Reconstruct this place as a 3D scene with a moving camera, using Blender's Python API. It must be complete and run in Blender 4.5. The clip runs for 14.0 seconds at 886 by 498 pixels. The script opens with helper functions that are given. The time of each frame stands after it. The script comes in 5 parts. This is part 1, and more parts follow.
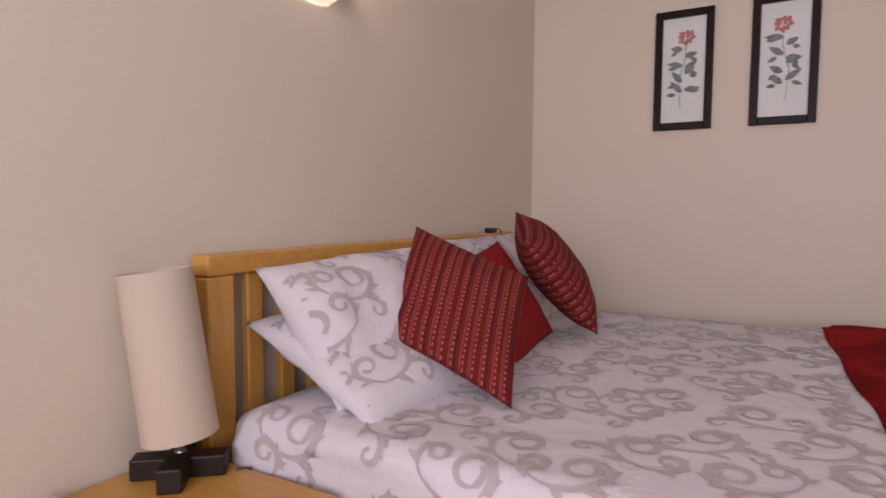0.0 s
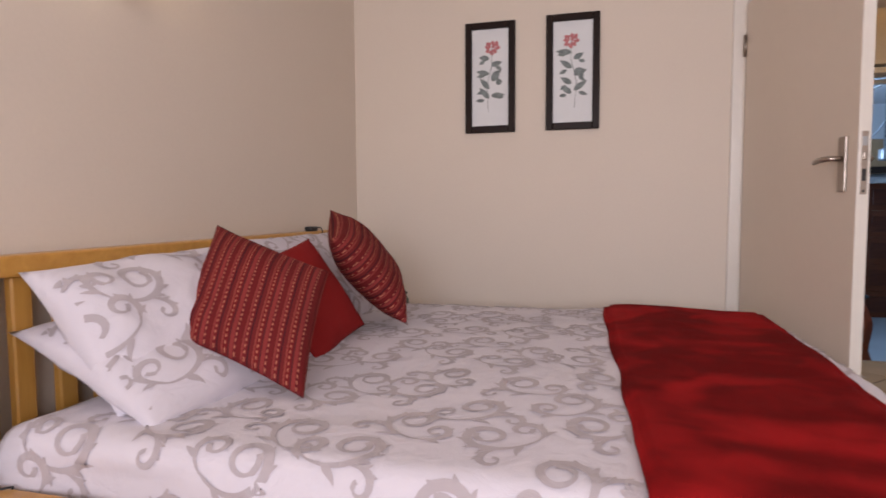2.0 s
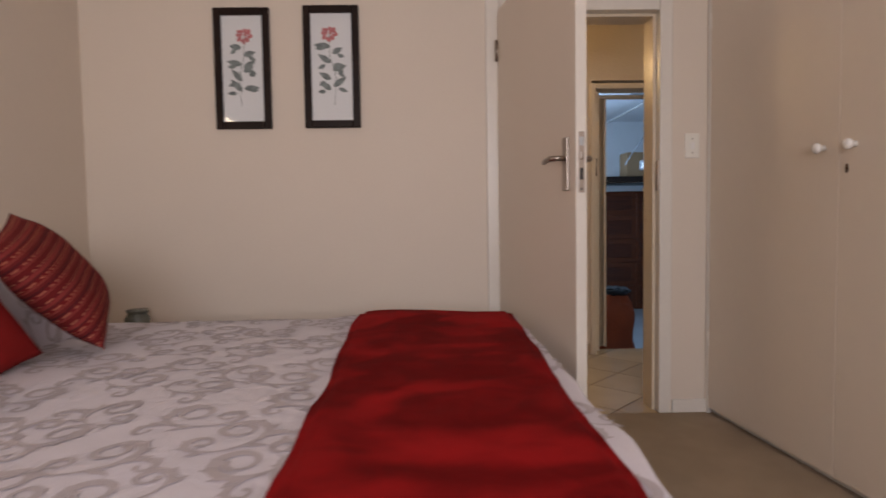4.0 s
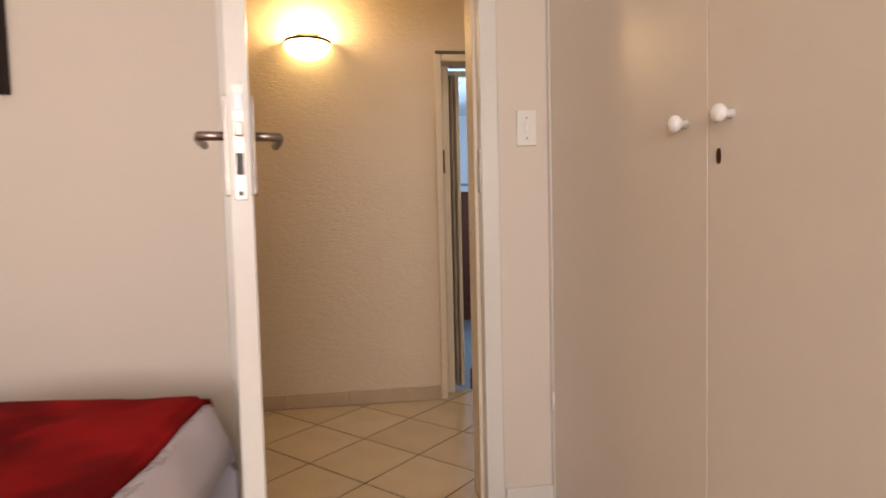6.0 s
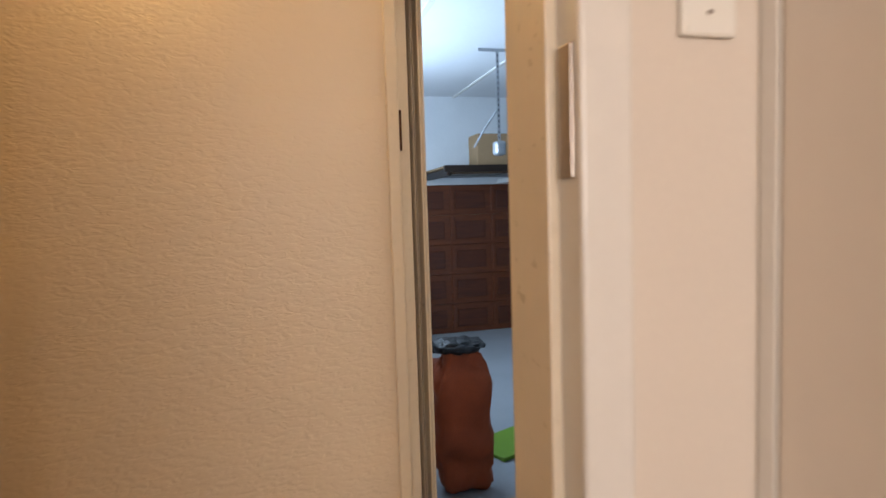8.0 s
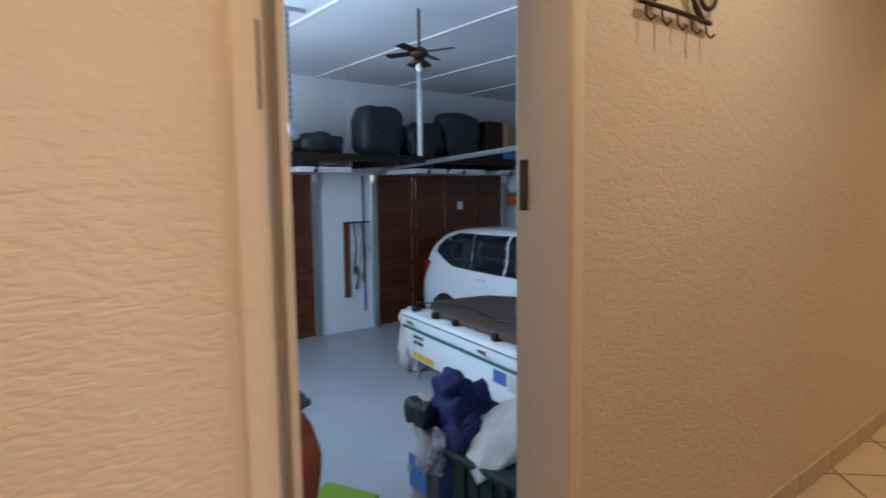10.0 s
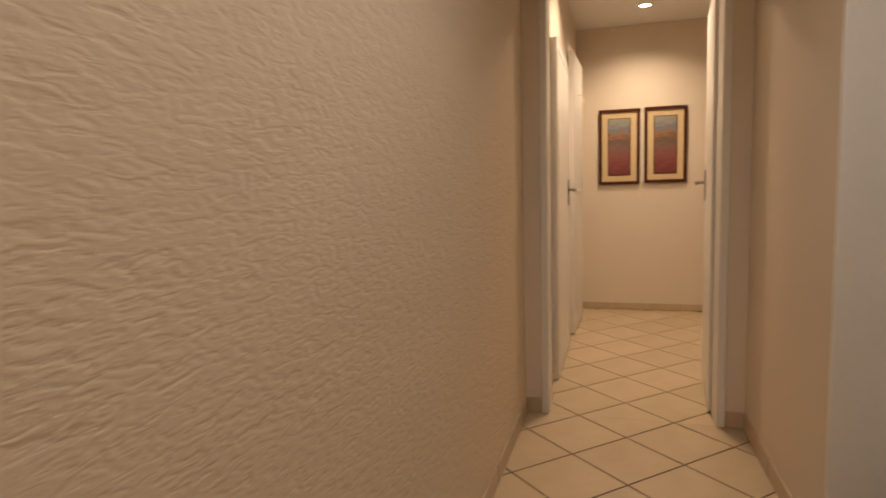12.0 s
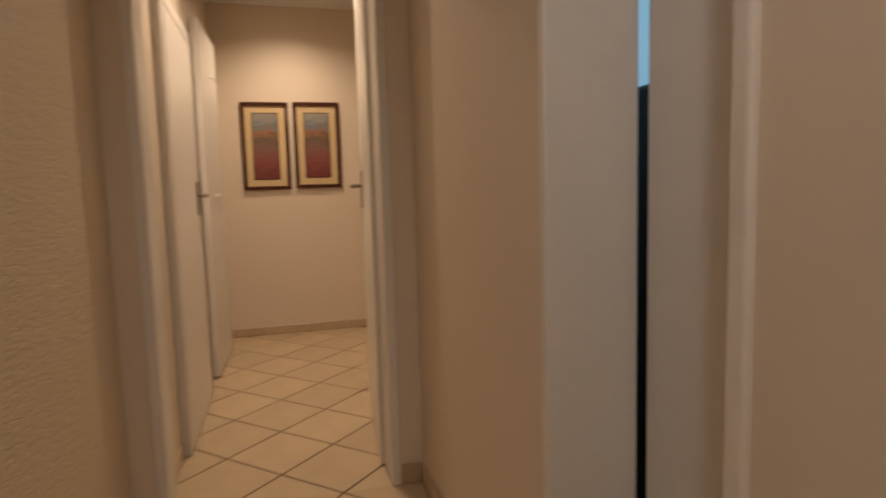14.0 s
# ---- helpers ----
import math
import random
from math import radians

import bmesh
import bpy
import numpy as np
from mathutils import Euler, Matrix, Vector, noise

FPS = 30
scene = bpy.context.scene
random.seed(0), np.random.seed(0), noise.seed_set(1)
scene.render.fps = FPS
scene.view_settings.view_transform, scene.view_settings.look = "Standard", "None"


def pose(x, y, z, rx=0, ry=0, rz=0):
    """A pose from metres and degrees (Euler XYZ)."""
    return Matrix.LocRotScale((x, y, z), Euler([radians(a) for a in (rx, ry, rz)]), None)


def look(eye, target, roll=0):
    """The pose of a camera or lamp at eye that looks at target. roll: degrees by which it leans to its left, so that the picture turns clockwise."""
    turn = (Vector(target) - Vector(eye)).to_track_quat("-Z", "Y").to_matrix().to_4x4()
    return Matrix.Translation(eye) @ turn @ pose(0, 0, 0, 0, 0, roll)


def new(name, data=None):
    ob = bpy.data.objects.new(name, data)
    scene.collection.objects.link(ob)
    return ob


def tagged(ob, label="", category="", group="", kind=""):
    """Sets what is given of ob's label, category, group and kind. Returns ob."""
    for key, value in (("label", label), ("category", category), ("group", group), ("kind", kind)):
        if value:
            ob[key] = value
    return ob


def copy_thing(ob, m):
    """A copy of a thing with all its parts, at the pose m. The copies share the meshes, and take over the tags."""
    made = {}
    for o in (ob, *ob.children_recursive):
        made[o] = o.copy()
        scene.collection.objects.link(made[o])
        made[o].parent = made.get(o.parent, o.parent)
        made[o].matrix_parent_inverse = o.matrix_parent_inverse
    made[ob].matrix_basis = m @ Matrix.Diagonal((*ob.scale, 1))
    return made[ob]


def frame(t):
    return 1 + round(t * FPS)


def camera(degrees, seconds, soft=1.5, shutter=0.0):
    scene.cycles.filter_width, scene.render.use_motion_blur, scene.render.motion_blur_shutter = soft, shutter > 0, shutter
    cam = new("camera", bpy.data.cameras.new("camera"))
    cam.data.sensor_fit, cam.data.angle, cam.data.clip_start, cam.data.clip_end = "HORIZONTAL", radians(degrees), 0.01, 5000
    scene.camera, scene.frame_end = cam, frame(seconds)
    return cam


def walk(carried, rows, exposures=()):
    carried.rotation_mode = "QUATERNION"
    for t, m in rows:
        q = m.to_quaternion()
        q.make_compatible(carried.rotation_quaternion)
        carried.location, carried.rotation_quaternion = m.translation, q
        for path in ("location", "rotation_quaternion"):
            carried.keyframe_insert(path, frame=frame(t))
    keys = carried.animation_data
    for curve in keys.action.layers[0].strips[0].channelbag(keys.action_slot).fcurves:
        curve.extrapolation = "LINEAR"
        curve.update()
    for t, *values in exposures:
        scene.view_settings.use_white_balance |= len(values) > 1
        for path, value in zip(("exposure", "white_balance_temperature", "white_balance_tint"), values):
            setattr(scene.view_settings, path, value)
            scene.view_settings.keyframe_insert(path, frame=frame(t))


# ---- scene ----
cam = camera(74.0, 14.0, soft=1.6, shutter=0.5)
PATH = [
    (0, (-0.826, -3.177, 1.07), (-1.799, -1.435, 0.932), 0.4),
    (0.5, (-0.783, -3.181, 1.06), (-1.66, -1.389, 0.923), 0.2),
    (1, (-0.73, -3.182, 1.055), (-1.5, -1.341, 0.92), -0.0),
    (1.5, (-0.7, -3.178, 1.052), (-1.338, -1.287, 0.919), -0.1),
    (2, (-0.658, -3.18, 1.058), (-1.174, -1.252, 0.923), -0.3),
    (2.5, (-0.617, -3.181, 1.065), (-1.008, -1.225, 0.927), -0.5),
    (3, (-0.532, -3.112, 1.028), (-0.807, -1.134, 0.916), -0.4),
    (3.5, (-0.463, -3.047, 1.028), (-0.572, -1.053, 0.915), -0.7),
    (4, (-0.347, -2.95, 1.023), (-0.298, -0.953, 0.914), -0.9),
    (6.3, (0.477, -1.824, 1.067), (0.758, 0.152, 0.95), -1.4),
    (6.5, (0.514, -1.679, 1.065), (0.802, 0.297, 0.95), -1.4),
    (7, (0.561, -1.327, 1.071), (0.871, 0.645, 0.955), -1.5),
    (9.5, (0.404, 0.282, 1.173), (1.452, 1.975, 0.981), -1.2),
    (10, (0.534, 0.44, 1.176), (1.778, 1.995, 0.983), -0.7),
    (10.5, (0.711, 0.581, 1.179), (2.175, 1.931, 0.992), -0.6),
    (11, (0.905, 0.706, 1.187), (2.564, 1.807, 0.999), -0.8),
    (11.5, (1.088, 0.802, 1.193), (2.913, 1.596, 0.999), -1.0),
    (12, (1.322, 0.809, 1.214), (3.23, 1.377, 1.018), -1.5),
    (12.5, (1.583, 0.792, 1.201), (3.54, 1.157, 1.007), -1.8),
    (13, (1.829, 0.809, 1.182), (3.817, 0.907, 0.989), -1.7),
    (13.5, (2.034, 0.786, 1.171), (4.014, 0.585, 0.978), -1.5),
    (14, (2.173, 0.713, 1.192), (4.092, 0.184, 0.992), -1.6),
]
walk(cam, [(t, look(eye, target, roll)) for t, eye, target, roll in PATH], exposures=[(0, -0.15, 6150, 14), (0.7, 0.05, 6150, 13), (1.5, 0.22, 6150, 12), (2.2, -0.03, 6200, 12), (3.2, -0.5, 6350, 11), (4.2, -0.2, 6450, 10), (6.3, 0.45, 6900, 9), (7.2, 0.55, 7100, 8), (9.3, 0.75, 7000, 12), (11, 0.7, 6800, 12), (11.6, 0.5, 6600, 13), (12.4, 0.65, 6500, 11), (13, 0.6, 6500, 12), (14, 0.2, 6500, 14)])

# ---- light ----
W_SKY = bpy.data.worlds.new("sky")
scene.world = W_SKY
W_SKY.use_nodes = True
sky = W_SKY.node_tree.nodes.new("ShaderNodeTexSky")
sky.sky_type, sky.sun_disc, sky.sun_elevation, sky.sun_rotation = "NISHITA", False, radians(48), radians(150)
W_SKY.node_tree.links.new(sky.outputs[0], W_SKY.node_tree.nodes["Background"].inputs[0])
W_SKY.node_tree.nodes["Background"].inputs[1].default_value = 0.1


def area_lamp(name, m, w, h, watts, colour):
    d = bpy.data.lights.new(name, "AREA")
    d.shape, d.size, d.size_y, d.energy, d.color = "RECTANGLE", w, h, watts, colour
    ob = new(name, d)
    ob.matrix_world = m
    return ob


def point_lamp(name, p, watts, colour, r=0.04):
    d = bpy.data.lights.new(name, "POINT")
    d.energy, d.color, d.shadow_soft_size = watts, colour, r
    ob = new(name, d)
    ob.location = p
    return ob


def spot_lamp(name, p, target, watts, colour, angle, blend=0.6):
    d = bpy.data.lights.new(name, "SPOT")
    d.energy, d.color, d.spot_size, d.spot_blend, d.shadow_soft_size = watts, colour, radians(angle), blend, 0.03
    ob = new(name, d)
    ob.matrix_world = look(p, target)
    return ob


WARM = (1.0, 0.68, 0.34)
area_lamp("bedroom_window_light", look((-0.1, -5.33, 1.60), (-0.2, 0, 2.3)), 2.7, 1.2, 88, (1.0, 0.92, 0.95))
area_lamp("garage_window_light", look((0.93, 4.6, 1.5), (6, 4.6, 2.0)), 2.4, 0.9, 72, (0.50, 0.71, 1.0))
point_lamp("wall_lamp_light", (0.14, 1.185, 2.03), 13, WARM, 0.05)
point_lamp("head_wall_lamp_light", (-1.92, -1.83, 1.80), 2.6, (1, 0.75, 0.5), 0.04)
spot_lamp("downlight_light", (6.73, 0.59, 2.70), (6.73, 0.59, 0), 50, (1, 0.77, 0.54), 146, 1.0)
# added fill lamp that brightens the hall walls; no fitting known here
spot_lamp("passage_downlight_light", (5.35, 0.70, 2.70), (5.35, 0.70, 0), 58, (1, 0.77, 0.55), 150, 0.9)
# unseen cool source over the passage, placed by the glow on its walls
spot_lamp("passage_ceiling_light", (2.15, 0.64, 2.70), (2.15, 0.66, 0), 30, (0.95, 0.93, 0.93), 160, 1.0)


# ---- materials ----
def nodes_of(name):
    m = bpy.data.materials.new(name)
    m.use_nodes = True
    nt = m.node_tree
    return m, nt, nt.nodes["Principled BSDF"]


def add(nt, kind, **inputs):
    n = nt.nodes.new(kind)
    for k, v in inputs.items():
        n.inputs[k].default_value = v
    return n


def mixc(nt, fac, a, b):
    n = nt.nodes.new("ShaderNodeMix")
    n.data_type = "RGBA"
    for sock, v in ((n.inputs[0], fac), (n.inputs[6], a), (n.inputs[7], b)):
        if isinstance(v, bpy.types.NodeSocket):
            nt.links.new(v, sock)
        else:
            sock.default_value = v if isinstance(v, (int, float)) else (*v, 1)
    return n.outputs[2]


def maths(nt, op, a, b=0.0, c=0.0):
    n = nt.nodes.new("ShaderNodeMath")
    n.operation = op
    for sock, v in zip(n.inputs, (a, b, c)):
        if isinstance(v, bpy.types.NodeSocket):
            nt.links.new(v, sock)
        else:
            sock.default_value = v
    return n.outputs[0]


def coords(nt):
    return nt.nodes.new("ShaderNodeTexCoord").outputs["Object"]


def noise_out(nt, vec, scale, detail=4.0, rough=0.55, dist=0.0):
    n = add(nt, "ShaderNodeTexNoise", Scale=scale, Detail=detail, Roughness=rough, Distortion=dist)
    nt.links.new(vec, n.inputs["Vector"])
    return n.outputs["Fac"]


def bump_to(nt, b, height, strength, dist):
    n = add(nt, "ShaderNodeBump", Strength=strength, Distance=dist)
    nt.links.new(height, n.inputs["Height"])
    nt.links.new(n.outputs[0], b.inputs["Normal"])


def scaled(nt, vec, s):
    n = nt.nodes.new("ShaderNodeMapping")
    n.inputs["Scale"].default_value = s
    nt.links.new(vec, n.inputs["Vector"])
    return n.outputs[0]


def surface(name, col, rough=0.6, var=0.1, big=1.5, fine=60.0, bump=0.15, dist=0.002, metal=0.0, stretch=(1, 1, 1), coat=0.0, pieces=0.0):
    """A material with a broad and a fine variation and a fine relief."""
    m, nt, b = nodes_of(name)
    v = scaled(nt, coords(nt), stretch)
    broad, grain = noise_out(nt, v, big), noise_out(nt, v, fine, 6)
    f = maths(nt, "ADD", maths(nt, "MULTIPLY", broad, 0.6), maths(nt, "MULTIPLY", grain, 0.4))
    lo, hi = [c * (1 - var) for c in col], [min(1, c * (1 + var)) for c in col]
    out = mixc(nt, maths(nt, "SMOOTH_MIN", maths(nt, "MULTIPLY_ADD", f, 2.4, -0.7), 1.0, 0.1), lo, hi)
    if pieces:
        r = nt.nodes.new("ShaderNodeObjectInfo").outputs["Random"]
        hsv = nt.nodes.new("ShaderNodeHueSaturation")
        nt.links.new(maths(nt, "MULTIPLY_ADD", r, pieces, 1 - pieces / 2), hsv.inputs["Value"])
        nt.links.new(out, hsv.inputs["Color"])
        out = hsv.outputs[0]
    nt.links.new(out, b.inputs["Base Color"])
    nt.links.new(maths(nt, "MULTIPLY_ADD", grain, 0.16, rough - 0.08), b.inputs["Roughness"])
    b.inputs["Metallic"].default_value = metal
    b.inputs["Coat Weight"].default_value = coat
    if bump:
        bump_to(nt, b, grain, bump, dist)
    return m


def stipple_paint(name, col):
    """Heavily textured rolled wall paint."""
    m, nt, b = nodes_of(name)
    v = scaled(nt, coords(nt), (1.0, 1.0, 2.3))
    n1 = noise_out(nt, v, 27, 2, 0.45, 0.9)
    n2 = noise_out(nt, v, 75, 2, 0.5, 0.3)
    broad = noise_out(nt, v, 1.2, 2)
    flats = maths(nt, "SMOOTH_MIN", n1, 0.56, 0.08)  # tops pressed flat by the trowel
    ridge = maths(nt, "MULTIPLY_ADD", n2, 0.16, flats)
    nt.links.new(mixc(nt, broad, [c * 0.95 for c in col], [min(1, c * 1.04) for c in col]), b.inputs["Base Color"])
    b.inputs["Roughness"].default_value = 0.42
    bump_to(nt, b, ridge, 0.31, 0.014)
    return m


def wood(name, lo, hi, rough=0.35, stretch=(3, 30, 30), coat=0.2):
    m, nt, b = nodes_of(name)
    v = scaled(nt, coords(nt), stretch)
    g = noise_out(nt, v, 1.0, 6, 0.6, 0.8)
    g2 = noise_out(nt, v, 6.0, 4, 0.6)
    f = maths(nt, "MULTIPLY_ADD", g, 1.7, maths(nt, "MULTIPLY_ADD", g2, 0.35, -0.55))
    nt.links.new(mixc(nt, f, lo, hi), b.inputs["Base Color"])
    b.inputs["Roughness"].default_value = rough
    b.inputs["Coat Weight"].default_value = coat
    bump_to(nt, b, g2, 0.1, 0.001)
    return m


def cotton(name, col):
    """Fine woven cotton with soft creases."""
    m, nt, b = nodes_of(name)
    v = coords(nt)
    cl = noise_out(nt, v, 3.0, 2)
    crease = noise_out(nt, v, 11.0, 3, 0.5, 1.4)
    weave = noise_out(nt, v, 420.0, 2)
    nt.links.new(mixc(nt, cl, [c * 0.95 for c in col], col), b.inputs["Base Color"])
    b.inputs["Roughness"].default_value = 0.8
    b.inputs["Specular IOR Level"].default_value = 0.25
    b.inputs["Sheen Weight"].default_value = 0.15
    bump_to(nt, b, maths(nt, "MULTIPLY_ADD", weave, 0.06, crease), 0.35, 0.012)
    return m


def striped_fabric(name):
    """Woven red cloth with thin pale, dark and dashed stripes."""
    m, nt, b = nodes_of(name)
    s = nt.nodes.new("ShaderNodeSeparateXYZ")
    nt.links.new(nt.nodes.new("ShaderNodeTexCoord").outputs["UV"], s.inputs[0])
    x = maths(nt, "MULTIPLY", s.outputs[0], 11.0)
    fx = maths(nt, "FRACT", maths(nt, "ADD", x, 40.0))
    ramp = nt.nodes.new("ShaderNodeValToRGB")
    ramp.color_ramp.interpolation = "CONSTANT"
    reds = [(0.0, (0.15, 0.016, 0.016)), (0.16, (0.30, 0.06, 0.05)), (0.21, (0.17, 0.018, 0.02)), (0.34, (0.05, 0.012, 0.015)),
            (0.40, (0.16, 0.02, 0.02)), (0.52, (0.33, 0.075, 0.055)), (0.57, (0.17, 0.015, 0.016)), (0.72, (0.09, 0.018, 0.02)),
            (0.78, (0.28, 0.045, 0.04)), (0.90, (0.13, 0.015, 0.018))]
    el = ramp.color_ramp.elements
    while len(el) < len(reds):
        el.new(0.5)
    for e, (p, c) in zip(el, reds):
        e.position, e.color = p, (*c, 1)
    nt.links.new(fx, ramp.inputs[0])
    dash = maths(nt, "GREATER_THAN", maths(nt, "SINE", maths(nt, "MULTIPLY", s.outputs[1], 420.0)), 0.0)

    def near(p, w):
        return maths(nt, "LESS_THAN", maths(nt, "ABSOLUTE", maths(nt, "SUBTRACT", fx, p)), w)

    lines = maths(nt, "MULTIPLY", dash, maths(nt, "ADD", near(0.27, 0.022), maths(nt, "ADD", near(0.64, 0.022), near(0.95, 0.02))))
    cl = noise_out(nt, coords(nt), 9.0, 3)
    base = mixc(nt, maths(nt, "MULTIPLY", cl, 0.45), ramp.outputs[0], (0.10, 0.010, 0.012))
    nt.links.new(mixc(nt, maths(nt, "MULTIPLY", lines, 0.8), base, (0.50, 0.20, 0.12)), b.inputs["Base Color"])
    b.inputs["Roughness"].default_value = 0.9
    b.inputs["Specular IOR Level"].default_value = 0.12
    rib = maths(nt, "SINE", maths(nt, "MULTIPLY", s.outputs[0], 900.0))
    bump_to(nt, b, maths(nt, "ADD", maths(nt, "MULTIPLY", rib, 0.4), noise_out(nt, coords(nt), 300, 2)), 0.35, 0.002)
    return m


def velvet(name, col):
    m, nt, b = nodes_of(name)
    v = coords(nt)
    nap = noise_out(nt, v, 2.3, 2, 0.4, 1.2)
    strokes = noise_out(nt, v, 9.0, 3, 0.5, 0.8)
    fuzz = noise_out(nt, v, 260, 2)
    t = maths(nt, "SMOOTH_MAX", maths(nt, "SMOOTH_MIN", maths(nt, "MULTIPLY_ADD", nap, 7.0, -3.3), 1.0, 0.15), 0.0, 0.15)
    t = maths(nt, "MULTIPLY_ADD", t, 0.7, maths(nt, "MULTIPLY_ADD", strokes, 0.9, -0.38))
    nt.links.new(mixc(nt, t, [c * 0.55 for c in col], [c * 1.4 for c in col]), b.inputs["Base Color"])
    b.inputs["Roughness"].default_value = 0.95
    b.inputs["Specular IOR Level"].default_value = 0.08
    bump_to(nt, b, maths(nt, "ADD", maths(nt, "MULTIPLY", fuzz, 0.3), strokes), 0.35, 0.006)
    return m


def lit(name, col, strength):
    m, nt, b = nodes_of(name)
    b.inputs["Base Color"].default_value = (0.9, 0.85, 0.75, 1)
    b.inputs["Emission Color"].default_value = (*col, 1)
    b.inputs["Emission Strength"].default_value = strength
    b.inputs["Roughness"].default_value = 0.3
    return m


def glass_mat(name):
    m, nt, b = nodes_of(name)
    b.inputs["Transmission Weight"].default_value = 1.0
    b.inputs["Roughness"].default_value = 0.02
    b.inputs["IOR"].default_value = 1.3
    return m


M_BEDWALL = surface("bedroom_paint", (0.70, 0.62, 0.53), 0.6, 0.035, 0.8, 90, 0.12, 0.0015)
M_STIPPLE = stipple_paint("textured_cream_paint", (0.70, 0.58, 0.43))
M_HALL = surface("hall_cream_paint", (0.70, 0.60, 0.48), 0.55, 0.03, 0.9, 80, 0.12, 0.0015)
M_CEIL = surface("ceiling_white", (0.78, 0.76, 0.72), 0.8, 0.03, 0.7, 50, 0.1)
M_WHITE = surface("white_gloss_paint", (0.74, 0.70, 0.64), 0.32, 0.04, 2.0, 40, 0.06, 0.001)
M_CREAMFRAME = surface("cream_frame_paint", (0.72, 0.62, 0.48), 0.3, 0.05, 2.0, 40, 0.06, 0.001)
M_DOOR = surface("door_paint", (0.74, 0.65, 0.55), 0.32, 0.025, 1.2, 25, 0.0)
M_CARPET = surface("beige_carpet", (0.36, 0.28, 0.20), 0.95, 0.2, 3, 240, 0.9, 0.006)
M_TILE = surface("cream_floor_tile", (0.56, 0.43, 0.275), 0.22, 0.08, 5, 90, 0.06, 0.001, pieces=0.12)
M_GROUT = surface("dark_grout", (0.075, 0.042, 0.022), 0.9, 0.2, 8, 200, 0.5)
M_SKTILE = surface("skirting_tile", (0.50, 0.38, 0.25), 0.3, 0.08, 5, 90, 0.06, 0.001, pieces=0.1)
M_PINE = wood("varnished_pine", (0.48, 0.235, 0.045), (0.64, 0.35, 0.08))
M_PINEV = wood("varnished_pine_upright", (0.48, 0.235, 0.045), (0.64, 0.35, 0.08), stretch=(30, 30, 3))
# wood stain; its dark colour also paints the washroom walls as unlit
M_DARK = surface("dark_wood_and_unlit_walls", (0.022, 0.014, 0.011), 0.35, 0.3, 4, 90, 0.1)
M_SHEET = surface("white_sheet", (0.74, 0.71, 0.72), 0.8, 0.04, 3, 300, 0.3)
M_COTTON = cotton("white_cotton", (0.68, 0.635, 0.69))
M_SCROLL = cotton("grey_beige_scroll_weave", (0.47, 0.415, 0.435))
M_STRIPE = striped_fabric("striped_red_weave")
M_RED = surface("plain_red_cloth", (0.24, 0.014, 0.014), 0.95, 0.12, 6, 300, 0.4)
M_VELVET = velvet("red_fleece", (0.26, 0.008, 0.009))
M_SHADE = surface("linen_shade", (0.56, 0.47, 0.38), 0.8, 0.04, 3, 260, 0.35, 0.001, stretch=(1, 1, 0.5))
M_STEEL = surface("brushed_steel", (0.36, 0.31, 0.27), 0.32, 0.1, 4, 120, 0.05, metal=1.0)
M_DULLSTEEL = surface("galvanised_steel", (0.42, 0.44, 0.47), 0.45, 0.2, 6, 60, 0.1, metal=0.8)
M_IRON = surface("wrought_iron", (0.045, 0.022, 0.014), 0.5, 0.3, 10, 100, 0.3, metal=0.4)
M_BLACK = surface("black_plastic_and_dark_gap", (0.012, 0.012, 0.014), 0.45, 0.3, 8, 90, 0.1)
M_CERAMIC = surface("white_ceramic", (0.85, 0.83, 0.80), 0.12, 0.02, 4, 40, 0.0)
M_PLASTIC = surface("white_plastic", (0.80, 0.77, 0.70), 0.3, 0.02, 4, 40, 0.0)
M_KEY = surface("dark_brass", (0.07, 0.03, 0.015), 0.4, 0.2, 20, 90, 0.1, metal=0.7)
M_GWALL = surface("garage_white_wall", (0.72, 0.74, 0.76), 0.8, 0.07, 2, 60, 0.3, 0.003)
M_GFLOOR = surface("grey_painted_concrete", (0.34, 0.36, 0.38), 0.38, 0.12, 1.6, 40, 0.1, 0.002)
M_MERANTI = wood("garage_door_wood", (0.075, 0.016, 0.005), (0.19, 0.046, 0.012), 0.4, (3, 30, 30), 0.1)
# the same door wood darkened, painting the shade of the recessed panels
M_SHADEDWOOD = wood("garage_door_wood_shaded", (0.05, 0.010, 0.0035), (0.125, 0.029, 0.008), 0.4, (3, 30, 30), 0.1)
M_CAR = surface("white_car_paint", (0.80, 0.82, 0.84), 0.15, 0.01, 2, 20, 0.0, coat=0.6)
M_WINDOWDARK = surface("tinted_car_glass", (0.010, 0.012, 0.016), 0.06, 0.1, 2, 20, 0.0)
M_RUBBER = surface("tyre_rubber", (0.015, 0.015, 0.016), 0.8, 0.3, 10, 80, 0.3)
M_FIBRE = surface("white_fibreglass", (0.72, 0.75, 0.76), 0.3, 0.05, 3, 40, 0.05)
M_BROWNCOVER = surface("brown_canvas", (0.085, 0.055, 0.042), 0.85, 0.25, 5, 140, 0.5, 0.004)
M_TEAL = surface("green_stripe", (0.03, 0.13, 0.11), 0.4, 0.1, 5, 60, 0.0)
M_BLUE = surface("blue_print", (0.05, 0.14, 0.36), 0.5, 0.2, 9, 60, 0.0)
M_NAVY = surface("navy_cloth", (0.010, 0.016, 0.075), 0.9, 0.35, 9, 160, 0.6, 0.005)
M_ORANGE = surface("orange_fabric", (0.40, 0.075, 0.02), 0.7, 0.25, 5, 120, 0.4, 0.004)
M_GREEN = surface("lime_foam", (0.15, 0.28, 0.02), 0.8, 0.1, 6, 160, 0.4)
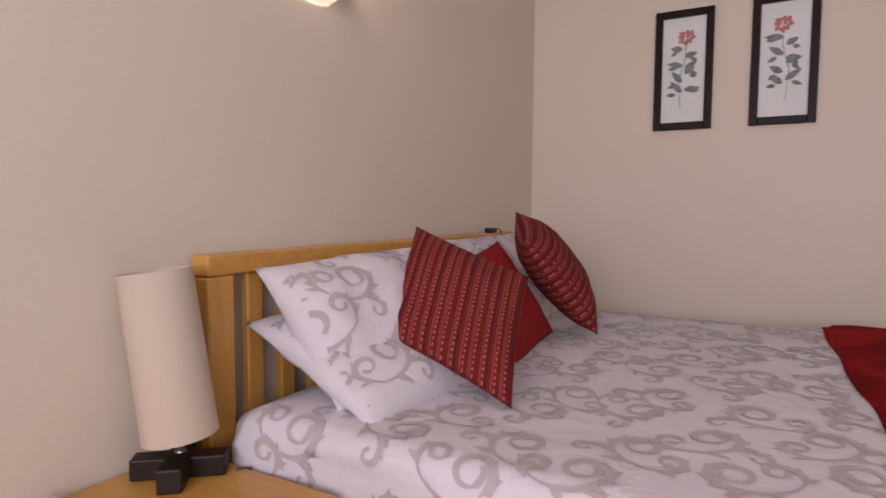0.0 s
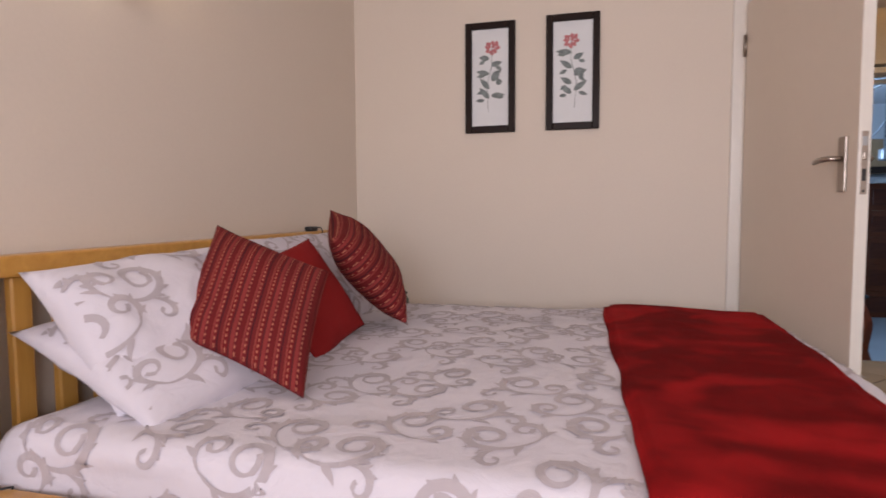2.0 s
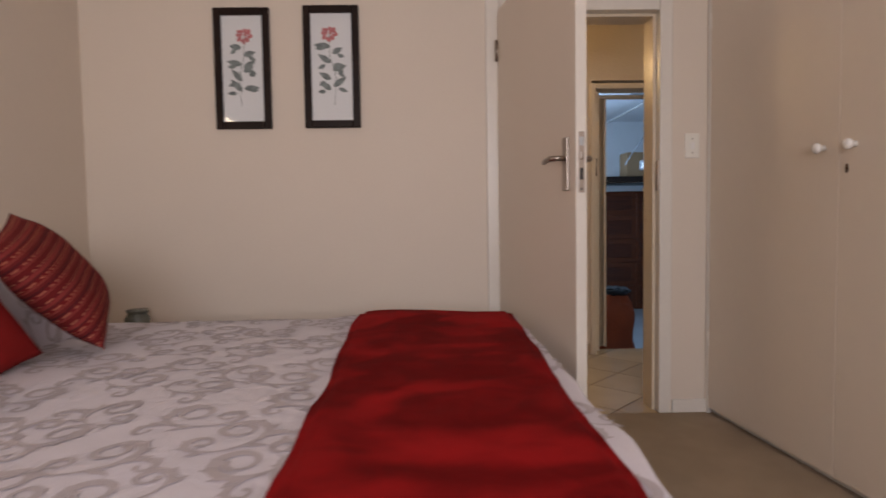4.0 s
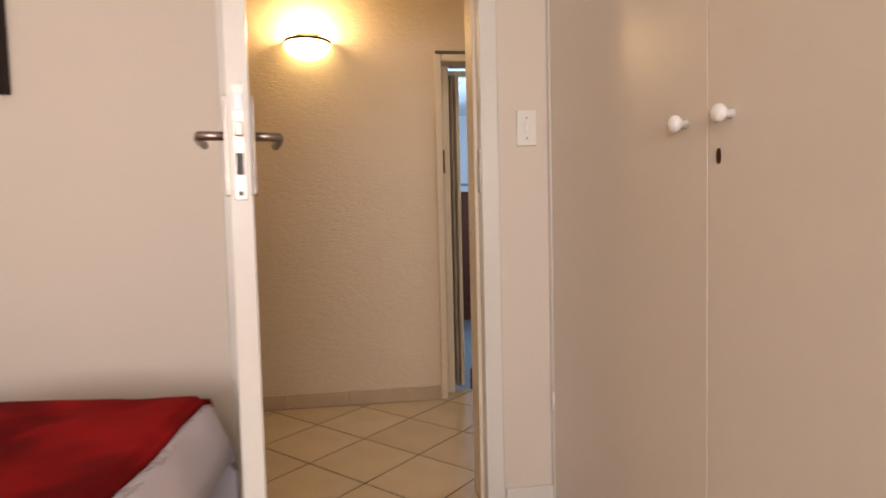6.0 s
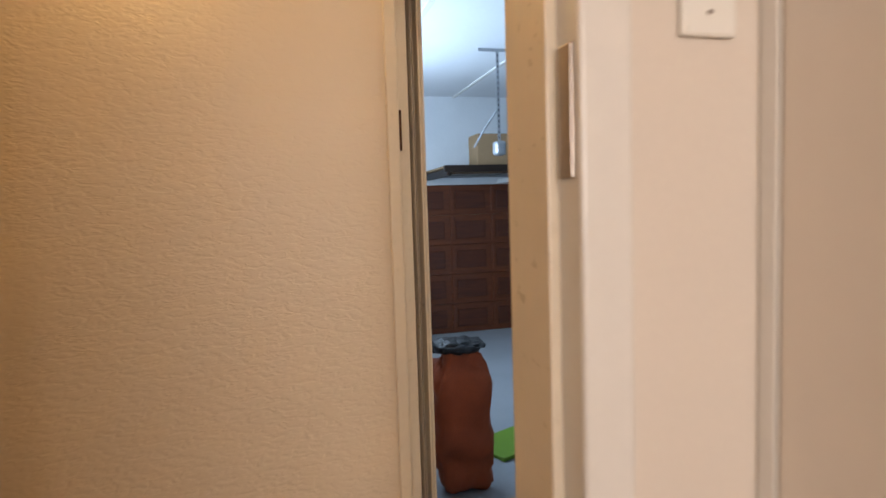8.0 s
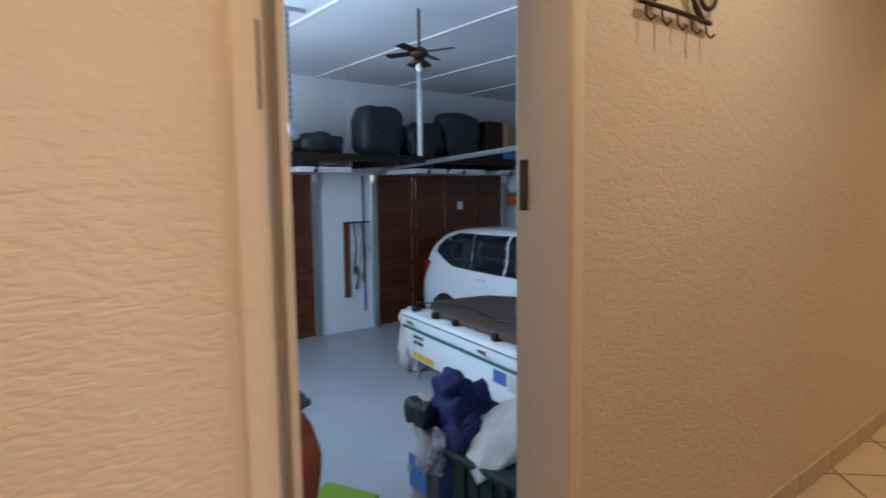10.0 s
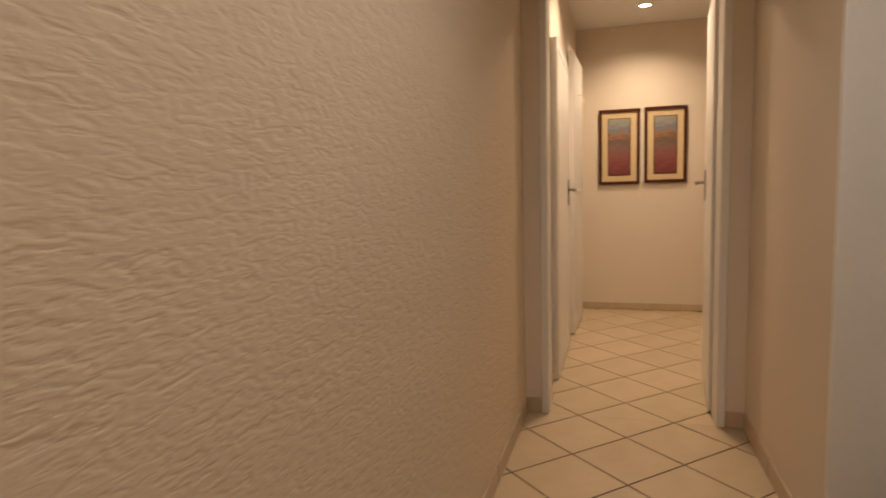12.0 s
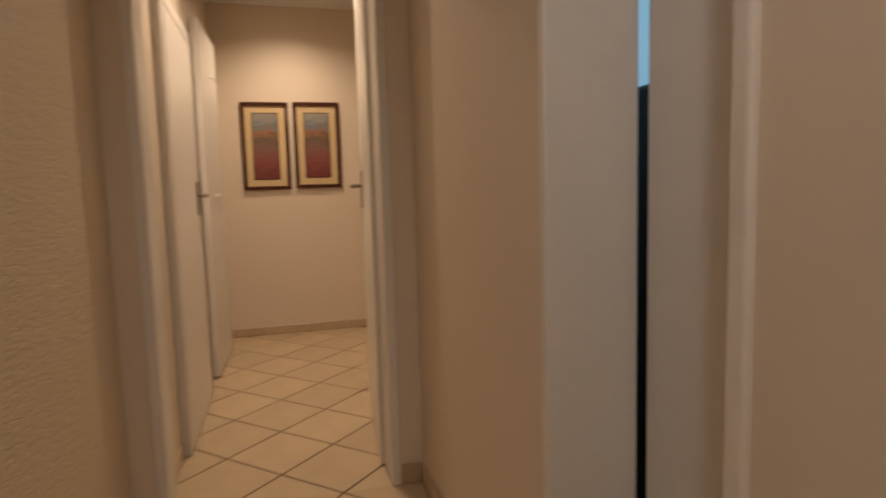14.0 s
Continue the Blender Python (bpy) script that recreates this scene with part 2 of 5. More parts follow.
M_CRATE = surface("dark_green_plastic", (0.008, 0.026, 0.018), 0.6, 0.3, 8, 60, 0.1)
M_SACK = surface("woven_white_sack", (0.52, 0.49, 0.45), 0.8, 0.15, 8, 200, 0.5, 0.004)
M_CARD = surface("brown_cardboard", (0.27, 0.17, 0.09), 0.85, 0.12, 4, 90, 0.2)
M_PALECARD = surface("pale_cardboard", (0.33, 0.29, 0.27), 0.85, 0.1, 4, 90, 0.2)
M_FOIL = surface("silver_foil", (0.62, 0.62, 0.66), 0.28, 0.1, 9, 40, 0.6, 0.01, metal=1.0)
M_BAG = surface("black_nylon", (0.012, 0.013, 0.017), 0.6, 0.4, 7, 120, 0.4, 0.005)
M_YELLOW = surface("yellow_reflector", (0.65, 0.36, 0.02), 0.4, 0.1, 9, 60, 0.0)
M_MAT = surface("picture_paper", (0.70, 0.72, 0.74), 0.5, 0.03, 6, 80, 0.0, coat=0.6)
M_FRAME = surface("dark_brown_frame", (0.016, 0.008, 0.006), 0.4, 0.3, 12, 90, 0.1)
M_HALLFRAME = surface("red_brown_frame", (0.07, 0.022, 0.012), 0.4, 0.3, 12, 90, 0.1)
M_ROSE = surface("rose_pink", (0.50, 0.17, 0.18), 0.6, 0.35, 60, 200, 0.0)
M_LEAF = surface("grey_green_leaf", (0.17, 0.20, 0.20), 0.6, 0.55, 40, 200, 0.0)
M_GOLD = surface("cream_gold_mount", (0.62, 0.47, 0.26), 0.5, 0.06, 8, 90, 0.0)
M_LAMPGLASS = lit("lit_opal_glass", (1.0, 0.70, 0.30), 9.0)
M_LAMPDIM = lit("faintly_lit_opal_glass", (1.0, 0.8, 0.6), 0.8)
M_DOWNLIGHT = lit("lit_downlight", (1.0, 0.85, 0.6), 14.0)
M_SKYGLOW = lit("pale_blue_daylight", (0.25, 0.55, 0.75), 0.55)
M_CHINA = surface("speckled_glass_jar", (0.13, 0.14, 0.12), 0.2, 0.5, 40, 120, 0.0)


def landscape_paint(name):
    m, nt, b = nodes_of(name)
    s = nt.nodes.new("ShaderNodeSeparateXYZ")
    v = coords(nt)
    nt.links.new(v, s.inputs[0])
    ramp = nt.nodes.new("ShaderNodeValToRGB")
    stops = [(0.0, (0.16, 0.03, 0.03)), (0.25, (0.22, 0.06, 0.05)), (0.45, (0.20, 0.10, 0.08)), (0.62, (0.12, 0.09, 0.06)),
             (0.72, (0.30, 0.13, 0.06)), (0.80, (0.15, 0.17, 0.20)), (1.0, (0.28, 0.26, 0.22))]
    el = ramp.color_ramp.elements
    while len(el) < len(stops):
        el.new(0.5)
    for e, (p, c) in zip(el, stops):
        e.position, e.color = p, (*c, 1)
    wob = noise_out(nt, scaled(nt, v, (1, 1, 3)), 14.0, 4, 0.6, 0.5)
    z = maths(nt, "MULTIPLY_ADD", s.outputs[2], 2.0, 0.5)
    nt.links.new(maths(nt, "ADD", z, maths(nt, "MULTIPLY_ADD", wob, 0.55, -0.28)), ramp.inputs[0])
    nt.links.new(ramp.outputs[0], b.inputs["Base Color"])
    b.inputs["Roughness"].default_value = 0.5
    return m


for dull in (M_FRAME, M_DARK, M_RED, M_HALLFRAME):
    dull.node_tree.nodes["Principled BSDF"].inputs["Specular IOR Level"].default_value = 0.15

M_LANDSCAPE = landscape_paint("desert_landscape_print")


# ---- building helpers ----
def box(bm, x0, x1, y0, y1, z0, z1):
    vs = [bm.verts.new((x, y, z)) for z in (z0, z1) for x, y in ((x0, y0), (x1, y0), (x1, y1), (x0, y1))]
    for f in ((3, 2, 1, 0), (4, 5, 6, 7), (0, 1, 5, 4), (1, 2, 6, 5), (2, 3, 7, 6), (3, 0, 4, 7)):
        bm.faces.new([vs[i] for i in f])
    return bm


def boxes(*rows):
    bm = bmesh.new()
    for r in rows:
        box(bm, *r)
    return bm


def rounded(bm, w, seg=2):
    bmesh.ops.bevel(bm, geom=list(bm.edges), offset=w, segments=seg, profile=0.5, affect="EDGES", clamp_overlap=True)
    return bm


def rbox(x0, x1, y0, y1, z0, z1, w=0.005, seg=2):
    return rounded(boxes((x0, x1, y0, y1, z0, z1)), w, seg)


def tube(points, r, seg=8):
    """A round bar along a line of points, closed at both ends."""
    bm = bmesh.new()
    pts = [Vector(p) for p in points]
    rings = []
    up = Vector((0, 0, 1))
    for i, p in enumerate(pts):
        d = (pts[min(i + 1, len(pts) - 1)] - pts[max(i - 1, 0)]).normalized()
        a = d.cross(up)
        a = a.normalized() if a.length > 0.05 else Vector((1, 0, 0)).cross(d).normalized()
        c = d.cross(a)
        rr = r[i] if isinstance(r, (list, tuple)) else r
        rings.append([bm.verts.new(p + rr * (math.cos(t) * a + math.sin(t) * c)) for t in (2 * math.pi * k / seg for k in range(seg))])
    for a, b in zip(rings, rings[1:]):
        for k in range(seg):
            bm.faces.new((a[k], a[(k + 1) % seg], b[(k + 1) % seg], b[k]))
    bm.faces.new(rings[0][::-1])
    bm.faces.new(rings[-1])
    return bm


def lathe(profile, seg=32, sweep=2 * math.pi):
    """A turned body from (radius, z) pairs."""
    bm = bmesh.new()
    full = sweep > 6.28
    n = seg if full else seg + 1
    rings = [[bm.verts.new((max(r, 1e-4) * math.cos(sweep * k / seg), max(r, 1e-4) * math.sin(sweep * k / seg), z)) for k in range(n)] for r, z in profile]
    for a, b in zip(rings, rings[1:]):
        for k in range(seg):
            j = (k + 1) % n
            bm.faces.new((a[k], a[j], b[j], b[k]))
    return bm


def moved(bm, m):
    bm.transform(m)
    return bm


def mesh_of(name, bm, material, smooth=False):
    bmesh.ops.recalc_face_normals(bm, faces=bm.faces)
    me = bpy.data.meshes.new(name)
    bm.to_mesh(me)
    bm.free()
    me.materials.append(material)
    if smooth:
        me.polygons.foreach_set("use_smooth", [True] * len(me.polygons))
    return me


def part(name, bm, material, parent=None, label="", smooth=False):
    ob = new(name, mesh_of(name, bm, material, smooth))
    ob.parent = parent
    return tagged(ob, label)


def structure(name, bm, material, label="", category=""):
    return tagged(part(name, bm, material), label, category, kind="structure")


def thing(name, label, category, m=None, group=""):
    ob = tagged(new(name), label, category, group)
    ob.empty_display_size = 0.1
    if m is not None:
        ob.matrix_world = m
    return ob


# ---- structure ----
BX0, BY0, WF = -2.025, -5.4, 1.10  # head wall, window wall, wardrobe front
CS, CN = 0.194, 1.285  # passage side walls
CEIL = 2.73
DX0, DX1, DH = 0.015, 0.819, 2.03  # bedroom door opening
GX0, GX1, GH = 0.868, 1.565, 1.92  # garage doorway
GW = 1.405  # garage face of the passage wall
EX, HX = 4.443, 7.34  # end door frame, end wall of the hall
GZ, GFAR = -0.66, 7.269  # garage floor and far wall
GL, GR, GC = 0.9, 8.4, 2.62

structure("wall_bedroom_head", boxes((BX0 - 0.15, BX0, BY0, 0, 0, CEIL)), M_BEDWALL, "smooth beige painted bedroom wall behind the bed", "wall")
structure("wall_bedroom_north", boxes((BX0 - 0.15, DX0 - 0.04, 0, CS, 0, CEIL), (DX0 - 0.04, DX1 + 0.04, 0, CS, DH + 0.04, CEIL), (DX1 + 0.04, 2.73, 0, CS, 0, CEIL)),
          M_BEDWALL, "beige painted wall with the bedroom doorway", "wall")
structure("wall_bedroom_south", boxes((BX0 - 0.15, -1.5, BY0 - 0.2, BY0, 0, CEIL), (1.3, 1.9, BY0 - 0.2, BY0, 0, CEIL), (-1.5, 1.3, BY0 - 0.2, BY0, 0, 0.9), (-1.5, 1.3, BY0 - 0.2, BY0, 2.2, CEIL)),
          M_BEDWALL, "beige painted wall with the bedroom window", "wall")
structure("wall_bedroom_east", boxes((1.75, 1.9, BY0, 0, 0, CEIL)), M_BEDWALL, "beige painted wall behind the wardrobe", "wall")
structure("floor_bedroom", boxes((BX0, 1.75, BY0, 0, -0.1, 0.0)), M_CARPET, "short-pile beige carpet", "floor")
structure("ceiling_bedroom", boxes((BX0 - 0.15, 1.9, BY0 - 0.2, CS, CEIL, CEIL + 0.1)), M_CEIL, "white painted ceiling", "ceiling")
structure("baseboard_bedroom", rounded(boxes((0.888, WF, -0.016, 0.0, 0.001, 0.07)), 0.004), M_WHITE, "white painted skirting board", "skirting")
structure("baseboard_bedroom", rounded(boxes((BX0, DX0 - 0.067, -0.016, 0.0, 0.001, 0.07)), 0.004), M_WHITE, "white painted skirting board", "skirting")

# passage: textured north wall with the garage doorway
structure("wall_passage_north", boxes((-1.4, GX0 - 0.03, CN, GW, -0.1, CEIL), (GX0 - 0.03, GX1 + 0.03, CN, GW, GH + 0.06, CEIL), (GX1 + 0.03, EX + 0.14, CN, GW, -0.1, CEIL)),
          M_STIPPLE, "cream wall with heavy rolled texture", "wall")
structure("wall_passage_west", boxes((-1.4, -1.25, CS, CN, 0, CEIL)), M_STIPPLE, "cream textured wall closing the passage", "wall")
structure("wall_passage_south", boxes((-1.25, DX0 - 0.04, CS, CS + 0.004, 0, CEIL), (DX1 + 0.04, 2.73, CS, CS + 0.004, 0, CEIL), (DX0 - 0.04, DX1 + 0.04, CS, CS + 0.004, DH + 0.04, CEIL),
                                     (3.25, EX + 0.14, 0.05, CS + 0.004, 0, CEIL), (2.73, 3.25, 0.05, CS + 0.004, 2.12, CEIL)), M_HALL, "smooth cream passage wall", "wall")
structure("ceiling_passage", boxes((-1.4, EX + 0.14, CS, GW, CEIL, CEIL + 0.1)), M_CEIL, "white painted ceiling", "ceiling")
structure("wall_end", boxes((EX, EX + 0.14, CS + 0.004, 0.29, 0, CEIL), (EX, EX + 0.14, 1.195, CN, 0, CEIL), (EX, EX + 0.14, 0.29, 1.195, 2.28, CEIL)), M_HALL, "cream wall round the end doorway", "wall")
structure("wall_hall_north", boxes((EX + 0.14, HX, 1.20, 1.35, 0, CEIL)), M_HALL, "cream painted hall wall", "wall")
structure("wall_hall_east", boxes((HX, HX + 0.15, -1.6, 1.35, 0, CEIL)), M_HALL, "cream painted end wall with two prints", "wall")
structure("wall_hall_south", boxes((EX, HX, -1.75, -1.6, 0, CEIL)), M_HALL, "cream painted hall wall", "wall")
structure("wall_hall_west", boxes((EX, EX + 0.14, -1.6, 0.05, 0, CEIL)), M_HALL, "cream painted hall wall", "wall")
structure("ceiling_hall", boxes((EX + 0.14, HX + 0.15, -1.75, 1.35, CEIL, CEIL + 0.1)), M_CEIL, "white painted hall ceiling", "ceiling")
# little washroom behind the narrow door; dark wall colour stands for its missing light
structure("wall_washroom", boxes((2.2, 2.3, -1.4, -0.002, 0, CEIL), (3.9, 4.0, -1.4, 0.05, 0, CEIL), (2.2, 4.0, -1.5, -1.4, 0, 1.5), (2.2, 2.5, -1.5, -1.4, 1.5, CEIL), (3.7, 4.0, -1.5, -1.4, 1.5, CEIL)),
          M_DARK, "walls coloured dark for the unlit room behind the narrow door", "wall")
structure("ceiling_washroom", boxes((2.2, 4.0, -1.5, 0.05, CEIL, CEIL + 0.1)), M_CEIL, "ceiling of the room behind the narrow door", "ceiling")
structure("window_2", boxes((3.88, 3.898, -1.2, 0.0, 1.25, 2.7)), M_SKYGLOW, "pale blue daylight in a high window", "window")

# garage
structure("wall_garage_near", boxes((GL - 0.15, GX0 - 0.03, GW, GW + 0.03, GZ, GC), (GX1 + 0.03, GR, GW, GW + 0.03, GZ, GC), (GX0 - 0.03, GX1 + 0.03, GW, GW + 0.03, GH + 0.06, GC), (GX0 - 0.03, GX1 + 0.03, GW, GW + 0.03, GZ, -0.1)),
          M_GWALL, "whitewashed garage wall by the passage", "wall")
structure("wall_garage_left", boxes((GL - 0.15, GL, GW + 0.03, 3.4, GZ, GC), (GL - 0.15, GL, 5.8, GFAR, GZ, GC), (GL - 0.15, GL, 3.4, 5.8, GZ, 1.0), (GL - 0.15, GL, 3.4, 5.8, 2.0, GC)), M_GWALL, "whitewashed garage wall with a window", "wall")
structure("wall_garage_right", boxes((GR, GR + 0.15, GW, GFAR + 0.15, GZ, GC)), M_GWALL, "whitewashed garage wall", "wall")
structure("wall_garage_far", boxes((GL - 0.15, 1.42, GFAR, GFAR + 0.15, GZ, GC), (1.42, 3.96, GFAR, GFAR + 0.15, 1.42, GC), (3.96, 4.76, GFAR, GFAR + 0.15, GZ, GC), (4.76, 7.3, GFAR, GFAR + 0.15, 1.42, GC), (7.3, GR, GFAR, GFAR + 0.15, GZ, GC)),
          M_GWALL, "whitewashed garage wall with two door openings", "wall")
structure("floor_garage", boxes((GL - 0.15, GR + 0.15, GW, GFAR + 0.15, GZ - 0.1, GZ)), M_GFLOOR, "smooth grey painted concrete floor", "floor")
cbm = boxes((GL - 0.15, GR + 0.15, GW, GFAR + 0.15, GC, GC + 0.1))
structure("ceiling_garage", cbm, surface("bluish_white_board", (0.74, 0.76, 0.79), 0.7, 0.05, 1.2, 40, 0.1), "white boarded garage ceiling", "ceiling")
for x in (1.6, 2.8, 4.0, 5.2, 6.4, 7.6):
    structure("trim_ceiling", rounded(boxes((x - 0.025, x + 0.025, GW + 0.03, GFAR, GC - 0.014, GC)), 0.004, 1), M_CERAMIC, "white cover strip on a ceiling board joint", "trim")


# ---- doors and frames ----
def door_frame(name, x0, x1, h, y0, y1, face, mat, label):
    """Pressed steel frame in a wall that runs along x: two jambs and a head with a rebate."""
    st = tagged(new(name), label, "door frame", kind="structure")
    for nm, a, b in (("jamb", x0 - face, x0), ("jamb", x1, x1 + face)):
        part(nm, rounded(boxes((a, b, y0, y1, 0.0, h + face)), 0.006), mat, st)
    part("head", rounded(boxes((x0 + 0.001, x1 - 0.001, y0, y1, h, h + face - 0.001)), 0.006), mat, st)
    return st


fr = door_frame("door_1", DX0, DX1, DH, -0.012, CS + 0.012, 0.065, M_WHITE, "white painted steel door frame of the bedroom")
part("rebate", rounded(boxes((DX1 - 0.014, DX1 + 0.002, 0.045, CS - 0.02, 0.0, DH)), 0.003), M_CREAMFRAME, fr)
part("rebate", rounded(boxes((DX0 + 0.001, DX1 - 0.015, 0.045, CS - 0.02, DH - 0.014, DH + 0.002)), 0.003), M_CREAMFRAME, fr)
part("strike_plate", rounded(boxes((DX1 - 0.004, DX1 + 0.003, 0.004, 0.036, 1.14, 1.29)), 0.002), M_STEEL, fr, "steel strike plate")
fg = door_frame("door_2", GX0, GX1, GH, CN - 0.012, GW + 0.04, 0.04, M_CREAMFRAME, "cream painted frame of the garage doorway")
part("rebate", rounded(boxes((GX0 - 0.002, 0.925, 1.39, GW + 0.045, 0.0, GH)), 0.004), M_CREAMFRAME, fg)
part("strike_plate", rounded(boxes((GX1 - 0.004, GX1 + 0.003, 1.405, 1.43, 1.13, 1.25)), 0.002), M_KEY, fg, "dark strike plate")
part("strike_plate", rounded(boxes((GX0 - 0.003, GX0 + 0.012, 1.295, 1.33, 1.30, 1.43)), 0.002), M_KEY, fg, "dark hinge plate")
ef = tagged(new("door_3"), "white painted frame of the end doorway", "door frame", kind="structure")
for a, b in ((0.29, 0.33), (1.158, 1.198)):
    part("jamb", rounded(boxes((EX - 0.012, EX + 0.155, a, b, 0, 2.28)), 0.006), M_WHITE, ef)
part("head", rounded(boxes((EX - 0.012, EX + 0.155, 0.331, 1.157, 2.24, 2.28)), 0.006), M_WHITE, ef)


def lever(parent, side, mat=M_STEEL):
    """Back plate and lever on one face of a leaf; the leaf lies along its own x, its face normal is y * side."""
    part("back_plate", rounded(boxes((-0.022, 0.022, min(0, side * 0.009), max(0, side * 0.009), -0.115, 0.075)), 0.003), mat, parent)
    pts = [(0, 0, 0), (0, side * 0.035, 0), (-0.006, side * 0.052, 0), (-0.03, side * 0.055, -0.001), (-0.065, side * 0.055, -0.003), (-0.095, side * 0.050, -0.008)]
    part("lever", tube(pts, [0.009, 0.009, 0.010, 0.010, 0.0095, 0.008], 10), mat, parent, smooth=True)


def door_leaf(name, label, width, height, m, mat):
    """Flush door with its hinge edge at the origin, along +x."""
    d = thing(name, label, "door", m)
    part("panel", rounded(boxes((0, width, -0.02, 0.02, 0.012, height)), 0.003), mat, d)
    return d


ang = math.degrees(math.atan2(-0.894, 0.160))
leaf = door_leaf("bedroom_door", "open flush white bedroom door with steel lever handle", 0.90, DH - 0.005, pose(DX0 + 0.012, -0.028, 0, 0, 0, ang), M_DOOR)
part("edge", rounded(boxes((0.9002, 0.9025, -0.02, 0.02, 0.012, DH - 0.005)), 0.001), M_WHITE, leaf, "bright white gloss painted edge")
for s in (-1, 1):
    hnd = new("door_handle")
    hnd.parent, hnd.location = leaf, (0.825, 0.02 * s, 1.225)
    hnd.empty_display_size = 0.05
    lever(hnd, s)
lk = part("lock_plate", rounded(boxes((0.9026, 0.9046, -0.011, 0.011, 1.10, 1.31)), 0.001), M_STEEL, leaf, "steel lock face")
part("latch", rounded(boxes((0.9040, 0.914, -0.007, 0.007, 1.215, 1.24)), 0.002), M_STEEL, lk)
part("keyway", rounded(boxes((0.9042, 0.9058, -0.008, 0.008, 1.262, 1.292)), 0.0005), M_DULLSTEEL, lk)
part("screw", boxes((0.9042, 0.9052, -0.004, 0.004, 1.108, 1.116)), M_BLACK, lk)
part("bolt", boxes((0.9042, 0.9052, -0.007, 0.007, 1.145, 1.185)), M_BLACK, lk)
for z in (0.25, 1.78):
    part("hinge", tube([(0.0, -0.026, z), (0.0, -0.026, z + 0.1)], 0.008, 10), M_STEEL, leaf, smooth=True)

# concertina door pushed together at the hinge side of the garage doorway
gleaf = thing("folding_door", "cream concertina folding door pushed open to one side", "door", pose(GX0 + 0.01, GW + 0.045, 0))
for k in range(8):
    x0, x1 = 0.0125 * k, 0.0125 * k + 0.0125
    y0, y1 = (0.005, 0.095) if k % 2 == 0 else (0.095, 0.005)
    slat = bmesh.new()
    lo = [slat.verts.new((x, y, 0.02)) for x, y in ((x0 + 0.001, y0), (x0 + 0.007, y0), (x1 + 0.005, y1), (x1 - 0.001, y1))]
    hi = [slat.verts.new((v.co.x, v.co.y, GH - 0.03)) for v in lo]
    slat.faces.new(lo[::-1])
    slat.faces.new(hi)
    for n in range(4):
        slat.faces.new((lo[n], lo[(n + 1) % 4], hi[(n + 1) % 4], hi[n]))
    part("slat", slat, M_CREAMFRAME, gleaf)
part("track", rounded(boxes((0.0, GX1 - GX0 - 0.02, 0.05, 0.09, GH - 0.028, GH + 0.0)), 0.003), M_CREAMFRAME, gleaf)
part("lead_post", rounded(boxes((0.107, 0.119, 0.01, 0.09, 0.015, GH - 0.031)), 0.004), M_CREAMFRAME, gleaf)
eleaf = door_leaf("passage_door", "white flush door standing open beyond the end frame", 0.76, 2.23, pose(EX + 0.17, 0.325, 0, 0, 0, -5), M_WHITE)
hnd = new("door_handle")
hnd.parent, hnd.location, hnd.empty_display_size = eleaf, (0.66, 0.02, 1.225), 0.05
lever(hnd, 1)
# side door in the hall
sf = tagged(new("door_4"), "white door frame in the hall wall", "door frame", kind="structure")
for a, b in ((5.0, 5.06), (5.86, 5.92)):
    part("jamb", rounded(boxes((a, b, 1.16, 1.1995, 0, 2.12)), 0.006), M_WHITE, sf)
part("head", rounded(boxes((5.061, 5.859, 1.16, 1.1995, 2.06, 2.12)), 0.006), M_WHITE, sf)
sl = door_leaf("hall_door", "white flush hall door with metal handle", 0.796, 2.045, pose(5.062, 1.178, 0), M_WHITE)
hnd = new("door_handle")
hnd.parent, hnd.location, hnd.empty_display_size = sl, (0.72, -0.02, 1.2), 0.05
lever(hnd, -1)
sl2 = door_leaf("hall_cupboard_door", "white cupboard door standing ajar against the hall wall", 0.75, 2.3, pose(6.2, 1.165, 0, 0, 0, -2.0), M_WHITE)
part("towel_bar", rounded(boxes((0.30, 0.42, -0.05, -0.021, 1.185, 1.205)), 0.004), M_PLASTIC, sl2, "small white bar handle")
part("hook", tube([(0.36, -0.02, 2.0), (0.36, -0.06, 1.99), (0.36, -0.07, 1.93)], 0.006), M_PLASTIC, sl2)

# narrow door in the passage, slightly open
nf = tagged(new("door_5"), "white painted frame of the narrow passage door", "door frame", kind="structure")
part("jamb", rounded(boxes((3.235, 3.265, 0.0, CS + 0.016, 0, 2.12)), 0.005), M_WHITE, nf)
part("jamb", rounded(boxes((2.715, 2.747, 0.0, CS + 0.016, 0, 2.12)), 0.006), M_WHITE, nf)
part("head", rounded(boxes((2.748, 3.234, 0.0, CS + 0.012, 2.08, 2.12)), 0.006), M_WHITE, nf)
nl = thing("narrow_door", "narrow white door standing slightly ajar", "door")
part("panel", rounded(boxes((2.60, 3.226, -0.055, -0.015, 0.012, 2.075)), 0.003), M_WHITE, nl)
# black sheet added so that the lower part of the door gap stays dark
rod = thing("curtain_edge", "black sheet added to darken the gap of the narrow door", "curtain")
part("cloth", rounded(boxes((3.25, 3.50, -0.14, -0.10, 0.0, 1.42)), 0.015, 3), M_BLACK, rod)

# bedroom window
wn = tagged(new("window_1"), "white framed bedroom window with clear panes", "window", kind="structure")
for a in ((-1.5, -1.44, 0.9, 2.2), (1.24, 1.3, 0.9, 2.2), (-0.13, -0.07, 0.9, 2.2)):
    part("window_frame", rounded(boxes((a[0], a[1], BY0 - 0.16, BY0 - 0.10, a[2], a[3])), 0.004), M_WHITE, wn)
